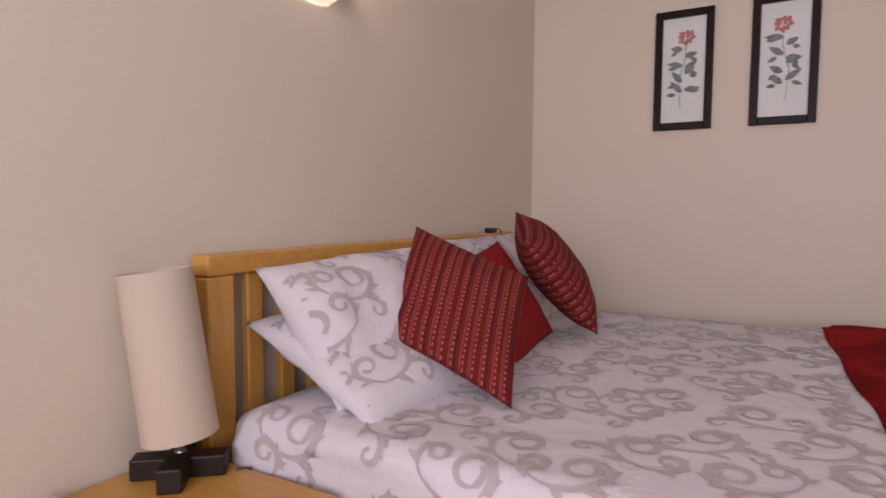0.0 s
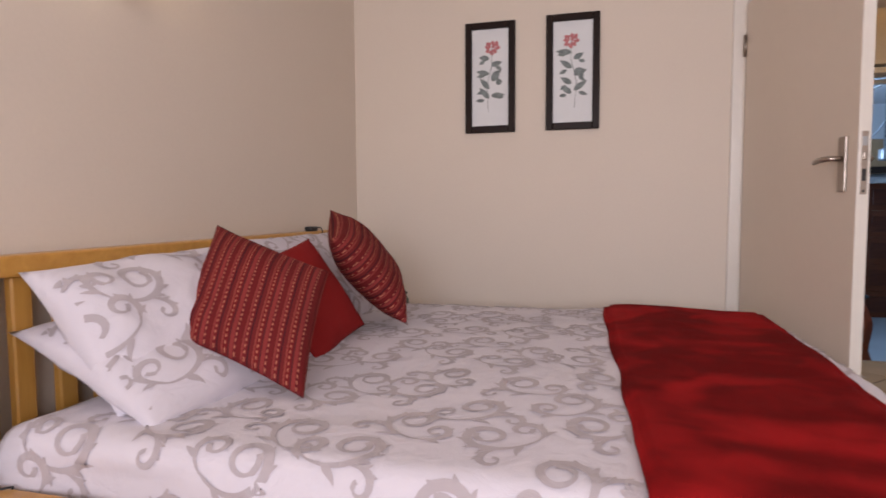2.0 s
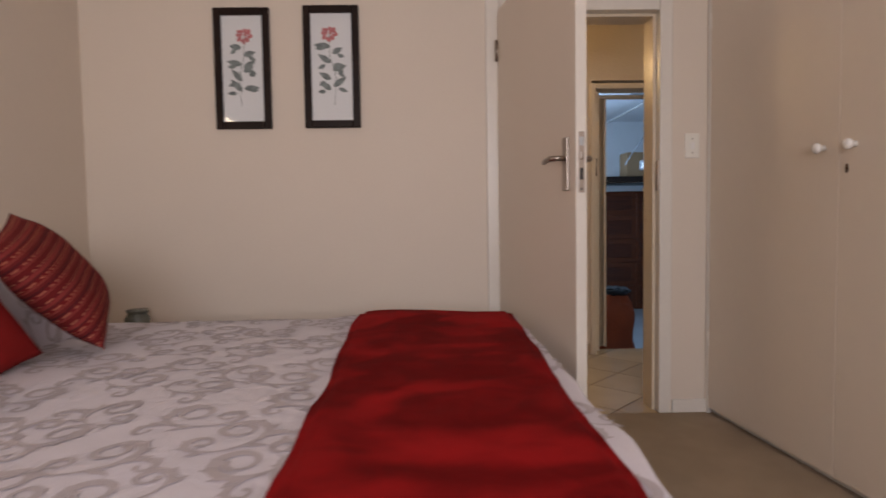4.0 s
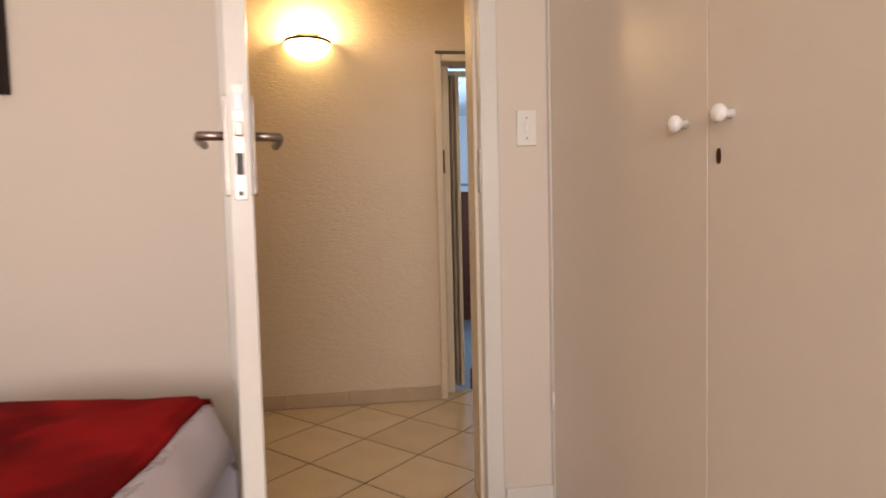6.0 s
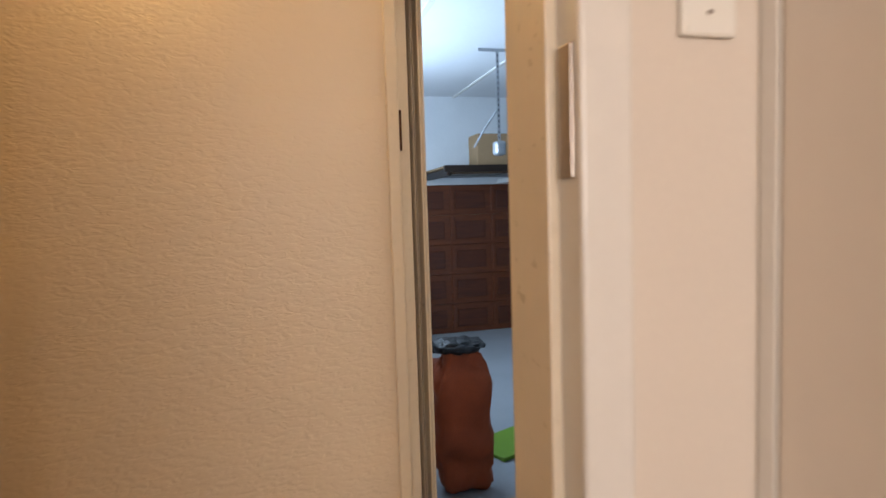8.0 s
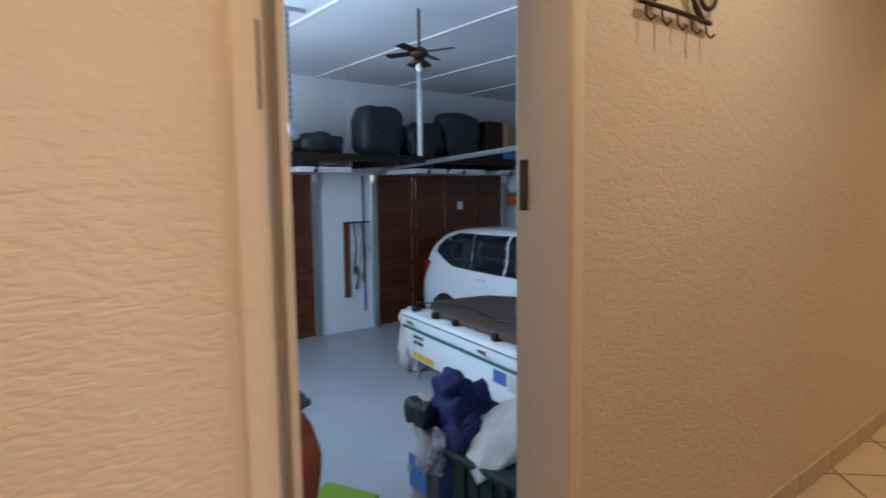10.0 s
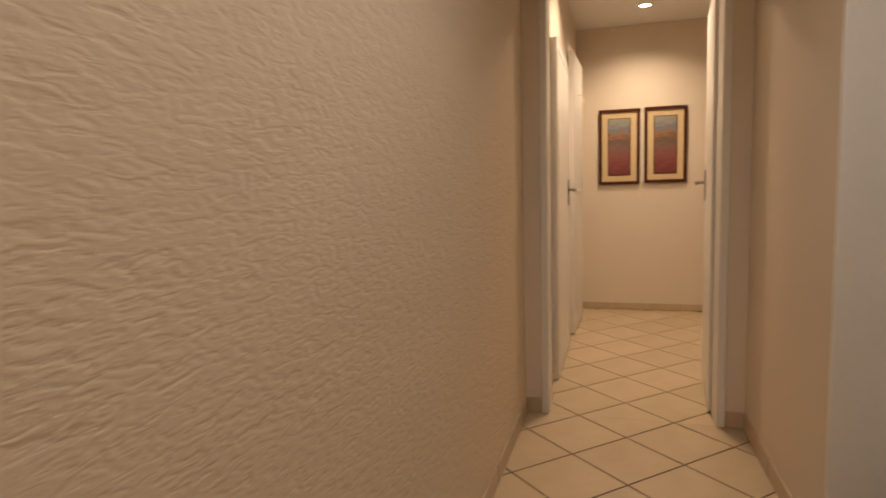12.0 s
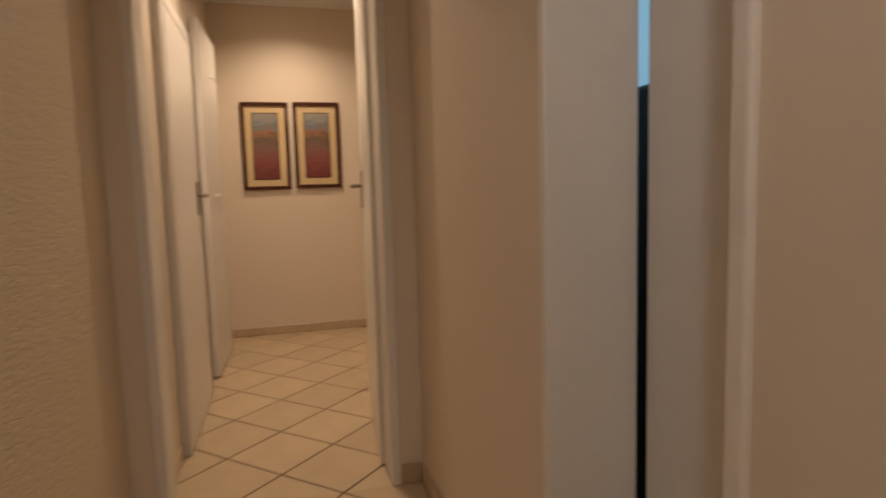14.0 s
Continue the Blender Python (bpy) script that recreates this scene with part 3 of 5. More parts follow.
for z in (0.9, 2.14):
    part("window_frame", rounded(boxes((-1.439, -0.131, BY0 - 0.16, BY0 - 0.10, z, z + 0.06)), 0.004), M_WHITE, wn)
    part("window_frame", rounded(boxes((-0.069, 1.239, BY0 - 0.16, BY0 - 0.10, z, z + 0.06)), 0.004), M_WHITE, wn)
part("window_sill", rounded(boxes((-1.55, 1.35, BY0, BY0 + 0.12, 0.86, 0.895)), 0.006), M_WHITE, wn)

# ---- bedroom things ----
# wardrobe along the wall
wd = thing("wardrobe", "tall cream painted built-in wardrobe with white knobs", "wardrobe", Matrix.Translation((1.062, 0, 0)) @ Matrix.Rotation(radians(5.5), 4, "Z") @ Matrix.Translation((-WF, 0, 0)))
part("body", boxes((WF + 0.02, 1.40, -3.40, -0.002, 0.07, 2.6)), M_WHITE, wd)
part("plinth", boxes((WF + 0.035, 1.40, -3.40, -0.002, 0.0, 0.069)), M_WHITE, wd)
part("side_strip", rounded(boxes((WF - 0.002, WF + 0.0195, -0.028, -0.002, 0.0, 2.6)), 0.003), M_WHITE, wd)
for k in range(4):
    y1 = -0.031 - 0.82 * k
    dr = part("door", rounded(boxes((WF, WF + 0.0195, y1 - 0.8188, y1, 0.03, 2.5)), 0.003), M_DOOR, wd)
    ky = y1 - 0.816 + 0.07 if k % 2 == 0 else y1 - 0.07
    prof = [(0.0, 0.0), (0.011, 0.0), (0.009, 0.014), (0.017, 0.022), (0.020, 0.030), (0.017, 0.039), (0.008, 0.043), (0.0, 0.0435)]
    part("knob", moved(lathe(prof, 20), Matrix.Translation((WF, ky, 1.256)) @ Matrix.Rotation(radians(-90), 4, "Y")), M_CERAMIC, dr, "round white ceramic knob", True)
    if k == 1:
        part("keyhole", moved(lathe([(0.0, 0.0), (0.011, 0.0), (0.011, 0.003), (0.0, 0.0032)], 16), Matrix.Translation((WF, ky + 0.035, 1.173)) @ Matrix.Rotation(radians(-90), 4, "Y") @ Matrix.Diagonal((1.5, 0.55, 1, 1))), M_KEY, dr, "oval dark brass keyhole plate")
    for z in (0.35, 1.93):
        part("hinge", tube([(WF - 0.004, y1 - 0.001 if k % 2 == 0 else y1 - 0.815, z), (WF - 0.004, y1 - 0.001 if k % 2 == 0 else y1 - 0.815, z + 0.07)], 0.006), M_WHITE, dr, smooth=True)


def cloth_sheet(fn, nu, nv, uvs, thick=0.0):
    """A grid surface from fn(u, v) with a UV map in metres."""
    bm = bmesh.new()
    lay = bm.loops.layers.uv.new("UVMap")
    vs = [[bm.verts.new(fn(i / nu, j / nv)) for j in range(nv + 1)] for i in range(nu + 1)]
    for i in range(nu):
        for j in range(nv):
            f = bm.faces.new((vs[i][j], vs[i + 1][j], vs[i + 1][j + 1], vs[i][j + 1]))
            for lp, (a, b) in zip(f.loops, ((i, j), (i + 1, j), (i + 1, j + 1), (i, j + 1))):
                lp[lay].uv = (a / nu * uvs[0], b / nv * uvs[1])
    return bm


def wob(x, y, z, s, a):
    return a * noise.noise(Vector((x * s, y * s, z * s)))


# bed: frame, mattress, duvet
BZ = 0.612
BYN, BYF, BFT = -2.27, -0.47, 0.02
bed = thing("bed", "double bed with varnished pine slatted headboard", "bed")
hb = part("headboard_rail", rounded(boxes((BX0 + 0.015, BX0 + 0.075, BYN, -0.45, 0.908, 0.958)), 0.006), M_PINE, bed)
part("headboard_rail", rounded(boxes((BX0 + 0.02, BX0 + 0.065, -2.18, -0.54, 0.30, 0.38)), 0.006), M_PINE, bed)
for a, b in ((-2.268, -2.19), (-0.53, -0.452)):
    part("post", rounded(boxes((BX0 + 0.018, BX0 + 0.072, a, b, 0.0, 0.907)), 0.006), M_PINEV, bed)
for k in range(14):
    y = -2.135 + k * 0.1155
    part("slat", rounded(boxes((BX0 + 0.03, BX0 + 0.055, y, y + 0.052, 0.381, 0.907)), 0.004, 1), M_PINEV, bed)
for a, b in ((-2.26, -2.23), (-0.51, -0.48)):
    part("side_rail", rounded(boxes((BX0 + 0.076, -0.03, a, b, 0.20, 0.34)), 0.005), M_PINE, bed)
for a in (-2.24, -0.56):
    part("leg", rounded(boxes((-0.09, -0.03, a, a + 0.06, 0.0, 0.199)), 0.005), M_PINEV, bed)
mt = thing("mattress", "thick mattress in a white fitted sheet", "mattress")
mb = rounded(boxes((BX0 + 0.08, BFT - 0.03, BYN + 0.04, BYF - 0.04, 0.341, BZ - 0.03)), 0.05, 4)
part("body", mb, M_SHEET, mt, smooth=True)


def duvet_pt(u, v):
    # u along the bed from the head, v across it, with drooping sides
    x = BX0 + 0.16 + u * (BFT + 0.05 - BX0 - 0.16)
    s = (v - 0.5) * 2
    half, drop = (BYF - BYN) / 2, 0.30
    run = half + drop
    d = abs(s) * run
    ym = (BYN + BYF) / 2
    r = 0.055
    if d < half - r:
        y, z = d, BZ
    elif d < half - r + r * 1.57:
        a = (d - half + r) / r
        y, z = half - r + r * math.sin(a), BZ - r + r * math.cos(a)
    else:
        y, z = half + 0.012 * math.sin(x * 9), BZ - r - (d - half + r - r * 1.57)
    yy = ym + math.copysign(y, s)
    if u > 0.972:
        z -= min(0.16, (u - 0.972) * 4.5)
        x -= 0.008
    z += wob(x, yy, 0.3, 2.3, 0.014) + wob(x, yy, 1.3, 7, 0.004)
    if u < 0.03:
        z -= (0.03 - u) * 0.5
    return (x + wob(x, yy, 2.0, 5, 0.01), yy + wob(x, yy, 5.0, 4, 0.012), z)


def scroll_strokes():
    """One repeat of the scroll pattern: tapered strips of (x, y, half width), curling as they run."""
    out = []

    def stroke(x, y, a, ln, k0, k1, width, shape, n=22):
        pts = []
        for i in range(n + 1):
            t = i / n
            pts.append((x, y, a, shape(t) * width / 2))
            a += (k0 + (k1 - k0) * t) * ln / n
            x += math.cos(a) * ln / n
            y += math.sin(a) * ln / n
        out.append(pts)
        return pts

    def stem(t):
        return 0.22 + 0.78 * math.sin(math.pi * min(1, t * 1.05)) ** 1.4 + (0.45 if t > 0.9 else 0)

    def drop(t):
        return math.sin(math.pi * t ** 0.62) ** 0.9 + 0.03

    def scroll(x, y, a, ln, k0, k1, width, turn, leaves):
        p = stroke(x, y, a, ln, k0 * turn, k1 * turn, width, stem, 44)
        for f, l2, w2 in leaves:
            q = p[int(f * 44)]
            stroke(q[0], q[1], q[2] - turn * 0.55, l2, turn * 6, -turn * 34, w2, drop, 12)
        return p

    big = scroll(-0.10, -0.05, -0.25, 0.41, 5, 40, 0.021, 1, ((0.10, 0.050, 0.014), (0.26, 0.034, 0.013), (0.33, 0.032, 0.013), (0.41, 0.028, 0.012), (0.50, 0.022, 0.010)))
    scroll(-0.10, -0.05, 2.75, 0.20, 6, 66, 0.017, -1, ((0.16, 0.034, 0.012), (0.36, 0.024, 0.010), (0.48, 0.020, 0.009)))
    q = big[9]
    scroll(q[0], q[1], q[2] - 0.4, 0.14, -4, 84, 0.015, -1, ((0.25, 0.024, 0.010), (0.42, 0.020, 0.009)))
    return out


STROKES = scroll_strokes()


def scroll_pattern(fn, w, h, off=0.0, lift=0.0022):
    """The woven scrolls laid over the surface fn(u, v) of w by h metres."""
    bm = bmesh.new()
    e = 0.004

    def place(x, y):
        u, v = x / w, y / h
        p = Vector(fn(u, v))
        du_, dv_ = Vector(fn(u + e, v)) - Vector(fn(u - e, v)), Vector(fn(u, v + e)) - Vector(fn(u, v - e))
        return p + du_.cross(dv_).normalized() * lift

    px, py = 0.205, 0.185
    for i in range(-1, int(w / px) + 2):
        for j in range(-1, int(h / py) + 2):
            m = -1 if (i + j) % 2 else 1
            cx, cy = i * px + off, (j + 0.5 * (i % 2)) * py + off * 0.6
            turn = 0.9 * math.sin(i * 2.1 + j * 3.7)
            ct, sn = math.cos(turn), math.sin(turn)
            for st in STROKES:
                prev = None
                for x, y, a, hw in st:
                    x, y, a = ct * x - sn * y, sn * x + ct * y, a + turn
                    sx, sy = cx + m * x, cy + y
                    ox, oy = -m * math.sin(a) * hw, math.cos(a) * hw
                    ok = 0.03 * w < sx < 0.97 * w and 0.03 * h < sy < 0.97 * h
                    cur = (bm.verts.new(place(sx + ox, sy + oy)), bm.verts.new(place(sx - ox, sy - oy))) if ok else None
                    if prev and cur:
                        bm.faces.new((prev[0], prev[1], cur[1], cur[0]) if m > 0 else (prev[0], cur[0], cur[1], prev[1]))
                    prev = cur
    return bm


def flat_part(name, bm, mat, parent, label):
    """A thin woven layer, kept with the facing that it was built with."""
    bmesh.ops.delete(bm, geom=[v for v in bm.verts if not v.link_faces], context="VERTS")
    me = bpy.data.meshes.new(name)
    bm.to_mesh(me)
    bm.free()
    me.materials.append(mat)
    me.polygons.foreach_set("use_smooth", [True] * len(me.polygons))
    ob = new(name, me)
    ob.parent = parent
    return tagged(ob, label, kind="stuff")


du = thing("duvet", "white duvet with grey-beige leaf scroll pattern", "bedding")
cov = part("cover", cloth_sheet(duvet_pt, 110, 120, (2.0, 2.4)), M_COTTON, du, smooth=True)
flat_part("scroll_pattern", scroll_pattern(duvet_pt, 2.0, 2.4), M_SCROLL, cov, "grey-beige woven leaf scrolls")
for o in du.children:
    sm = o.modifiers.new("thickness", "SOLIDIFY")
    sm.thickness, sm.offset = 0.022, -1


def throw_pt(u, v):
    # u across the throw (towards the foot), v along the bed's width
    s = (v - 0.5) * 2
    y = (BYN + BYF) / 2 + s * 1.02
    left = -0.652 + (1 - v) * 0.075 + wob(0.3, y, 0, 3, 0.016)
    right = -0.002 - (1 - v) * 0.05 + wob(0.9, y, 2, 4, 0.012)
    x = left + u * (right - left)
    half, r = (BYF - BYN) / 2 + 0.02, 0.06
    d = abs(s) * 1.02
    z = BZ + 0.006
    yy = d
    if d > half - r:
        a = min((d - half + r) / r, 1.571)
        yy, z = half - r + r * math.sin(a), BZ + 0.006 - r + r * math.cos(a)
        z -= max(0, d - (half - r) - r * 1.571)
        if s > 0:
            z = max(z, BZ - 0.03)
    z += wob(x, y, 0.3, 2.3, 0.012) + 0.009 * max(0, noise.noise(Vector((x * 3.2, y * 2.0, 7)))) * 2 + wob(x, y, 3, 11, 0.004)
    if u < 0.04 or u > 0.96:
        z -= 0.008
    return (x, (BYN + BYF) / 2 + math.copysign(yy, s) + wob(x, y, 9, 5, 0.012), z)


th = thing("throw_blanket", "deep red fleece throw across the foot of the bed", "blanket")
part("cloth", cloth_sheet(throw_pt, 60, 110, (0.7, 2.0)), M_VELVET, th, smooth=True)
for o in th.children:
    sm = o.modifiers.new("thickness", "SOLIDIFY")
    sm.thickness, sm.offset = 0.010, 1


def pillow_pt(u, v, sgn, w, h, t, pinch, crumple, seed):
    """A point of a stuffed square: u and v run from -1 to 1 on its upper or lower side."""
    x = u * w / 2 * (1 - pinch * (1 - v * v) * abs(u))
    y = v * h / 2 * (1 - pinch * (1 - u * u) * abs(v))
    k = max(0.0, (1 - min(1, abs(u)) ** 2.6) * (1 - min(1, abs(v)) ** 2.6))
    z = sgn * t / 2 * k ** 0.62
    edge = min(1, k * 4)
    z += edge * (wob(x + seed, y, sgn, 7, crumple) + wob(x + seed, y, sgn * 3, 16, crumple * 0.4))
    return (x, y, z)


def pillow_mesh(w, h, t, pinch=0.05, crumple=0.012, seed=0.0):
    """A stuffed square lying in x and y, centred, with drawn-in sides and pointed corners."""
    n = 36
    bm = bmesh.new()
    lay = bm.loops.layers.uv.new("UVMap")
    for sgn in (1, -1):
        g = [[bm.verts.new(pillow_pt(2 * i / n - 1, 2 * j / n - 1, sgn, w, h, t, pinch, crumple, seed)) for j in range(n + 1)] for i in range(n + 1)]
        for i in range(n):
            for j in range(n):
                q = (g[i][j], g[i + 1][j], g[i + 1][j + 1], g[i][j + 1])
                ij = ((i, j), (i + 1, j), (i + 1, j + 1), (i, j + 1))
                f = bm.faces.new(q if sgn > 0 else q[::-1])
                for lp, (a, b) in zip(f.loops, ij if sgn > 0 else ij[::-1]):
                    lp[lay].uv = ((a / n - 0.5) * w, (b / n - 0.5) * h)
    bmesh.ops.remove_doubles(bm, verts=bm.verts, dist=0.0004)
    return bm


def basis(c, xdir, ydir):
    """A pose at c with its x along xdir and its y near ydir."""
    x = Vector(xdir).normalized()
    z = x.cross(Vector(ydir)).normalized()
    y = z.cross(x)
    return Matrix.Translation(c) @ Matrix((x, y, z)).transposed().to_4x4()


def soft(name, label, cat, m, w, h, t, mat, seed=0.0, pinch=0.06, crumple=0.01, group="", skew=0.0):
    ob = thing(name, label, cat, m, group)
    slump = Matrix(((1, -skew, 0, 0), (0, math.sqrt(1 - skew * skew), 0, 0), (0, 0, 1, 0), (0, 0, 0, 1)))
    c = part("cover", moved(pillow_mesh(w, h, t, pinch, crumple, seed), slump), mat, ob, smooth=True)
    if mat is M_COTTON:
        for sgn in (1, -1):
            flat_part("scroll_pattern", scroll_pattern(lambda u, v: pillow_pt(2 * u - 1, 2 * v - 1, sgn, w, h, t, pinch, crumple, seed), w, h, seed % 0.3, 0.0022 * sgn), M_SCROLL, c, "grey-beige woven leaf scrolls")
    return ob


# pillows lean on the headboard; cushions lean on the pillows
soft("pillow", "plump white pillow with grey scroll pattern", "pillow", basis((-1.765, -1.735, 0.765), (0.06, 1, 0.02), (-0.62, 0.0, 0.72)), 0.84, 0.43, 0.24, M_COTTON, 0.3, 0.03, 0.020, "bed pillows")
soft("pillow", "white scroll pillow tucked below another", "pillow", basis((-1.72, -1.75, 0.690), (0.1, 1, 0.0), (-0.85, 0.0, 0.36)), 0.84, 0.46, 0.20, M_COTTON, 2.3, 0.03, 0.018, "bed pillows")
soft("pillow", "plump white pillow behind the red cushions", "pillow", basis((-1.79, -0.93, 0.755), (0.0, 1, 0.0), (-0.55, 0.0, 0.84)), 0.78, 0.47, 0.18, M_COTTON, 4.1, 0.03, 0.014, "bed pillows")
soft("cushion", "striped red woven cushion leaning on a pillow", "cushion", basis((-1.557, -1.790, 0.815), (0.358, -0.011, -0.1265), (-0.0835, 0.3135, 0.253)), 0.40, 0.43, 0.12, M_STRIPE, 0.0, 0.05, 0.010, "red cushions", 0.42)
soft("cushion", "plain dark red cushion between the striped ones", "cushion", basis((-1.569, -1.435, 0.775), (0.0, 0.353, 0.051), (-0.195, -0.063, 0.308)), 0.37, 0.37, 0.10, M_RED, 5.0, 0.05, 0.008, "red cushions")
soft("cushion", "striped red woven cushion standing on edge", "cushion", basis((-1.530, -1.065, 0.848), (-0.481, -0.437, 0.760), (0.430, -0.873, -0.229)), 0.43, 0.43, 0.18, M_STRIPE, 9.0, 0.05, 0.008, "red cushions")

# bedside table and lamp
ns = thing("bedside_table", "varnished pine bedside table by the bed", "bedside table")
part("top", rounded(boxes((BX0 + 0.006, -1.555, -2.80, -2.29, 0.475, 0.50)), 0.006), M_PINE, ns)
part("body", rounded(boxes((BX0 + 0.02, -1.575, -2.78, -2.31, 0.06, 0.4745)), 0.004), M_PINEV, ns)
dw = part("drawer", rounded(boxes((-1.5745, -1.56, -2.77, -2.32, 0.30, 0.46)), 0.004), M_PINE, ns)
part("knob", moved(lathe([(0, 0), (0.012, 0), (0.01, 0.01), (0.016, 0.022), (0.0, 0.028)], 16), Matrix.Translation((-1.56, -2.545, 0.38)) @ Matrix.Rotation(radians(90), 4, "Y")), M_PINE, dw, smooth=True)
LX, LY = -1.905, -2.385
lamp = thing("table_lamp", "table lamp with tall cream drum shade and dark cross base", "lamp", pose(LX, LY, 0.501))
for a in (40, 130):
    part("foot", moved(rounded(boxes((-0.095, 0.095, -0.024, 0.024, 0.0, 0.045 if a == 40 else 0.050)), 0.004), Matrix.Rotation(radians(a), 4, "Z")), M_DARK, lamp, "dark stained wooden foot")
part("stem", moved(lathe([(0.0, 0.046), (0.014, 0.046), (0.012, 0.055), (0.007, 0.058), (0.007, 0.13), (0.0, 0.131)], 16), Matrix.Identity(4)), M_STEEL, lamp, smooth=True)
part("shade", moved(lathe([(0.077, 0.085), (0.077, 0.088), (0.075, 0.25), (0.073, 0.436), (0.073, 0.439), (0.071, 0.439), (0.071, 0.436), (0.075, 0.088), (0.075, 0.085), (0.077, 0.085)], 48), Matrix.Translation((0, 0, 0.1)) @ Matrix.Rotation(radians(-7.5), 4, Vector((-0.487, 0.873, 0))) @ Matrix.Translation((0, 0, -0.1))), M_SHADE, lamp, "cream linen drum shade", True)
part("cable", tube([(0.09, 0.07, 0.004), (0.11, 0.09, 0.004), (0.10, 0.098, -0.05), (0.095, 0.10, -0.2)], 0.003), M_BLACK, lamp)
tis = thing("tissue", "crumpled pink-white tissue on the bedside table", "tissue", pose(-1.96, -2.62, 0.5005))
part("paper", moved(pillow_mesh(0.06, 0.05, 0.03, 0.2, 0.012, 3.0), pose(0, 0, 0.018, 20, 10, 0)), surface("pale_tissue", (0.7, 0.55, 0.55), 0.8), tis)

gad = thing("charger_clip", "small black plastic clip on the headboard rail", "gadget", pose(BX0 + 0.05, -0.66, 0.958))
part("body", rounded(boxes((-0.018, 0.018, -0.035, 0.035, 0.0, 0.022)), 0.007, 3), M_BLACK, gad, smooth=True)
part("cable", tube([(0.01, 0.03, 0.015), (0.025, 0.045, 0.018), (0.034, 0.045, 0.0), (0.034, 0.04, -0.06)], 0.003), M_BLACK, gad)
jt = thing("far_bedside_table", "pine bedside table beyond the bed", "bedside table")
part("top", rounded(boxes((BX0 + 0.006, -1.60, -0.43, -0.02, 0.475, 0.50)), 0.006), M_PINE, jt)
part("body", rounded(boxes((BX0 + 0.02, -1.62, -0.41, -0.03, 0.06, 0.4745)), 0.004), M_PINEV, jt)
jar = thing("glass_jar", "small dark glass jar on the far bedside table", "jar", pose(-1.705, -0.20, 0.501))
part("body", lathe([(0, 0), (0.05, 0), (0.056, 0.02), (0.056, 0.075), (0.045, 0.09), (0.042, 0.10), (0.048, 0.104), (0.048, 0.115), (0.0, 0.116)], 24), M_CHINA, jar, smooth=True)


# rose prints
def spiral(cx, cz, r0, r1, a0, turns, n=28):
    return [(cx + (r0 + (r1 - r0) * k / n) * math.cos(a0 + turns * 6.283 * k / n), 0, cz + (r0 + (r1 - r0) * k / n) * math.sin(a0 + turns * 6.283 * k / n)) for k in range(n + 1)]


def flat_leaf(cx, cz, ln, wd_, a, y):
    bm = bmesh.new()
    pts = []
    for k in range(9):
        t = k / 8
        pts.append((t, math.sin(math.pi * t ** 0.8)))
    outline = [(t, w) for t, w in pts] + [(t, -w) for t, w in pts[-2:0:-1]]
    ca, sa = math.cos(a), math.sin(a)
    vs = [bm.verts.new((cx + ca * t * ln - sa * w * wd_ / 2, y, cz + sa * t * ln + ca * w * wd_ / 2)) for t, w in outline]
    bm.faces.new(vs)
    return bm


def rose_picture(x0, x1, z0, z1, seed):
    rnd = random.Random(seed)
    cx, cz, w, h = (x0 + x1) / 2, (z0 + z1) / 2, x1 - x0, z1 - z0
    p = thing("rose_picture", "rose print in a dark brown frame under glass", "picture", pose(cx, -0.002, cz), "pair of rose prints")
    f = 0.036
    for a in ((-w / 2, -w / 2 + f, -h / 2, h / 2), (w / 2 - f, w / 2, -h / 2, h / 2)):
        part("frame_side", rounded(boxes((a[0], a[1], -0.022, 0.0, a[2], a[3])), 0.004), M_FRAME, p)
    for s in (-1, 1):
        zc = s * (h / 2 - f / 2)
        part("frame_side", rounded(boxes((-w / 2 + f + 0.0005, w / 2 - f - 0.0005, -0.022, 0.0, zc - f / 2, zc + f / 2)), 0.004), M_FRAME, p)
    pap = part("paper", boxes((-w / 2 + f, w / 2 - f, -0.008, -0.001, -h / 2 + f, h / 2 - f)), M_MAT, p, "pale print paper behind glass")
    y = -0.0092
    lean = 0.02 if seed == 1 else -0.02
    bloom = (0.0 + lean * 0.5, h * 0.27)
    part("stem", tube([(bloom[0], y, bloom[1]), (lean * 0.4, y, 0.06), (-lean, y, -0.05), (-lean * 0.5, y, -h * 0.31)], 0.0016, 5), M_LEAF, pap)
    for k in range(17):
        a = k * 2.4
        r = 0.030 * math.sqrt(k / 17)
        c = (bloom[0] + r * math.cos(a), bloom[1] + 0.8 * r * math.sin(a))
        part("petal", flat_leaf(c[0], c[1], 0.020, 0.019, a + 0.6, y - 0.0004 - k * 0.00004), M_ROSE, pap)
    zz = [0.10, 0.065, 0.02, -0.015, -0.06, -0.095, -0.11, 0.0]
    for k, z in enumerate(zz):
        s = 1 if k % 2 else -1
        ln = rnd.uniform(0.055, 0.085)
        part("leaf", flat_leaf(s * 0.004, z, ln, 0.030, (0.35 if s > 0 else math.pi - 0.35) + rnd.uniform(-0.5, 0.3), y - 0.0003 - 0.0001 * k), M_LEAF, pap)
        part("leaf", flat_leaf(s * 0.03, z - 0.008, ln * 0.6, 0.02, (-0.4 if s > 0 else math.pi + 0.4) + rnd.uniform(-0.4, 0.4), y - 0.0002 - 0.0001 * k), M_LEAF, pap)
    return p


rose_picture(-1.374, -1.104, 1.469, 2.052, 1)
rose_picture(-0.942, -0.670, 1.470, 2.060, 2)


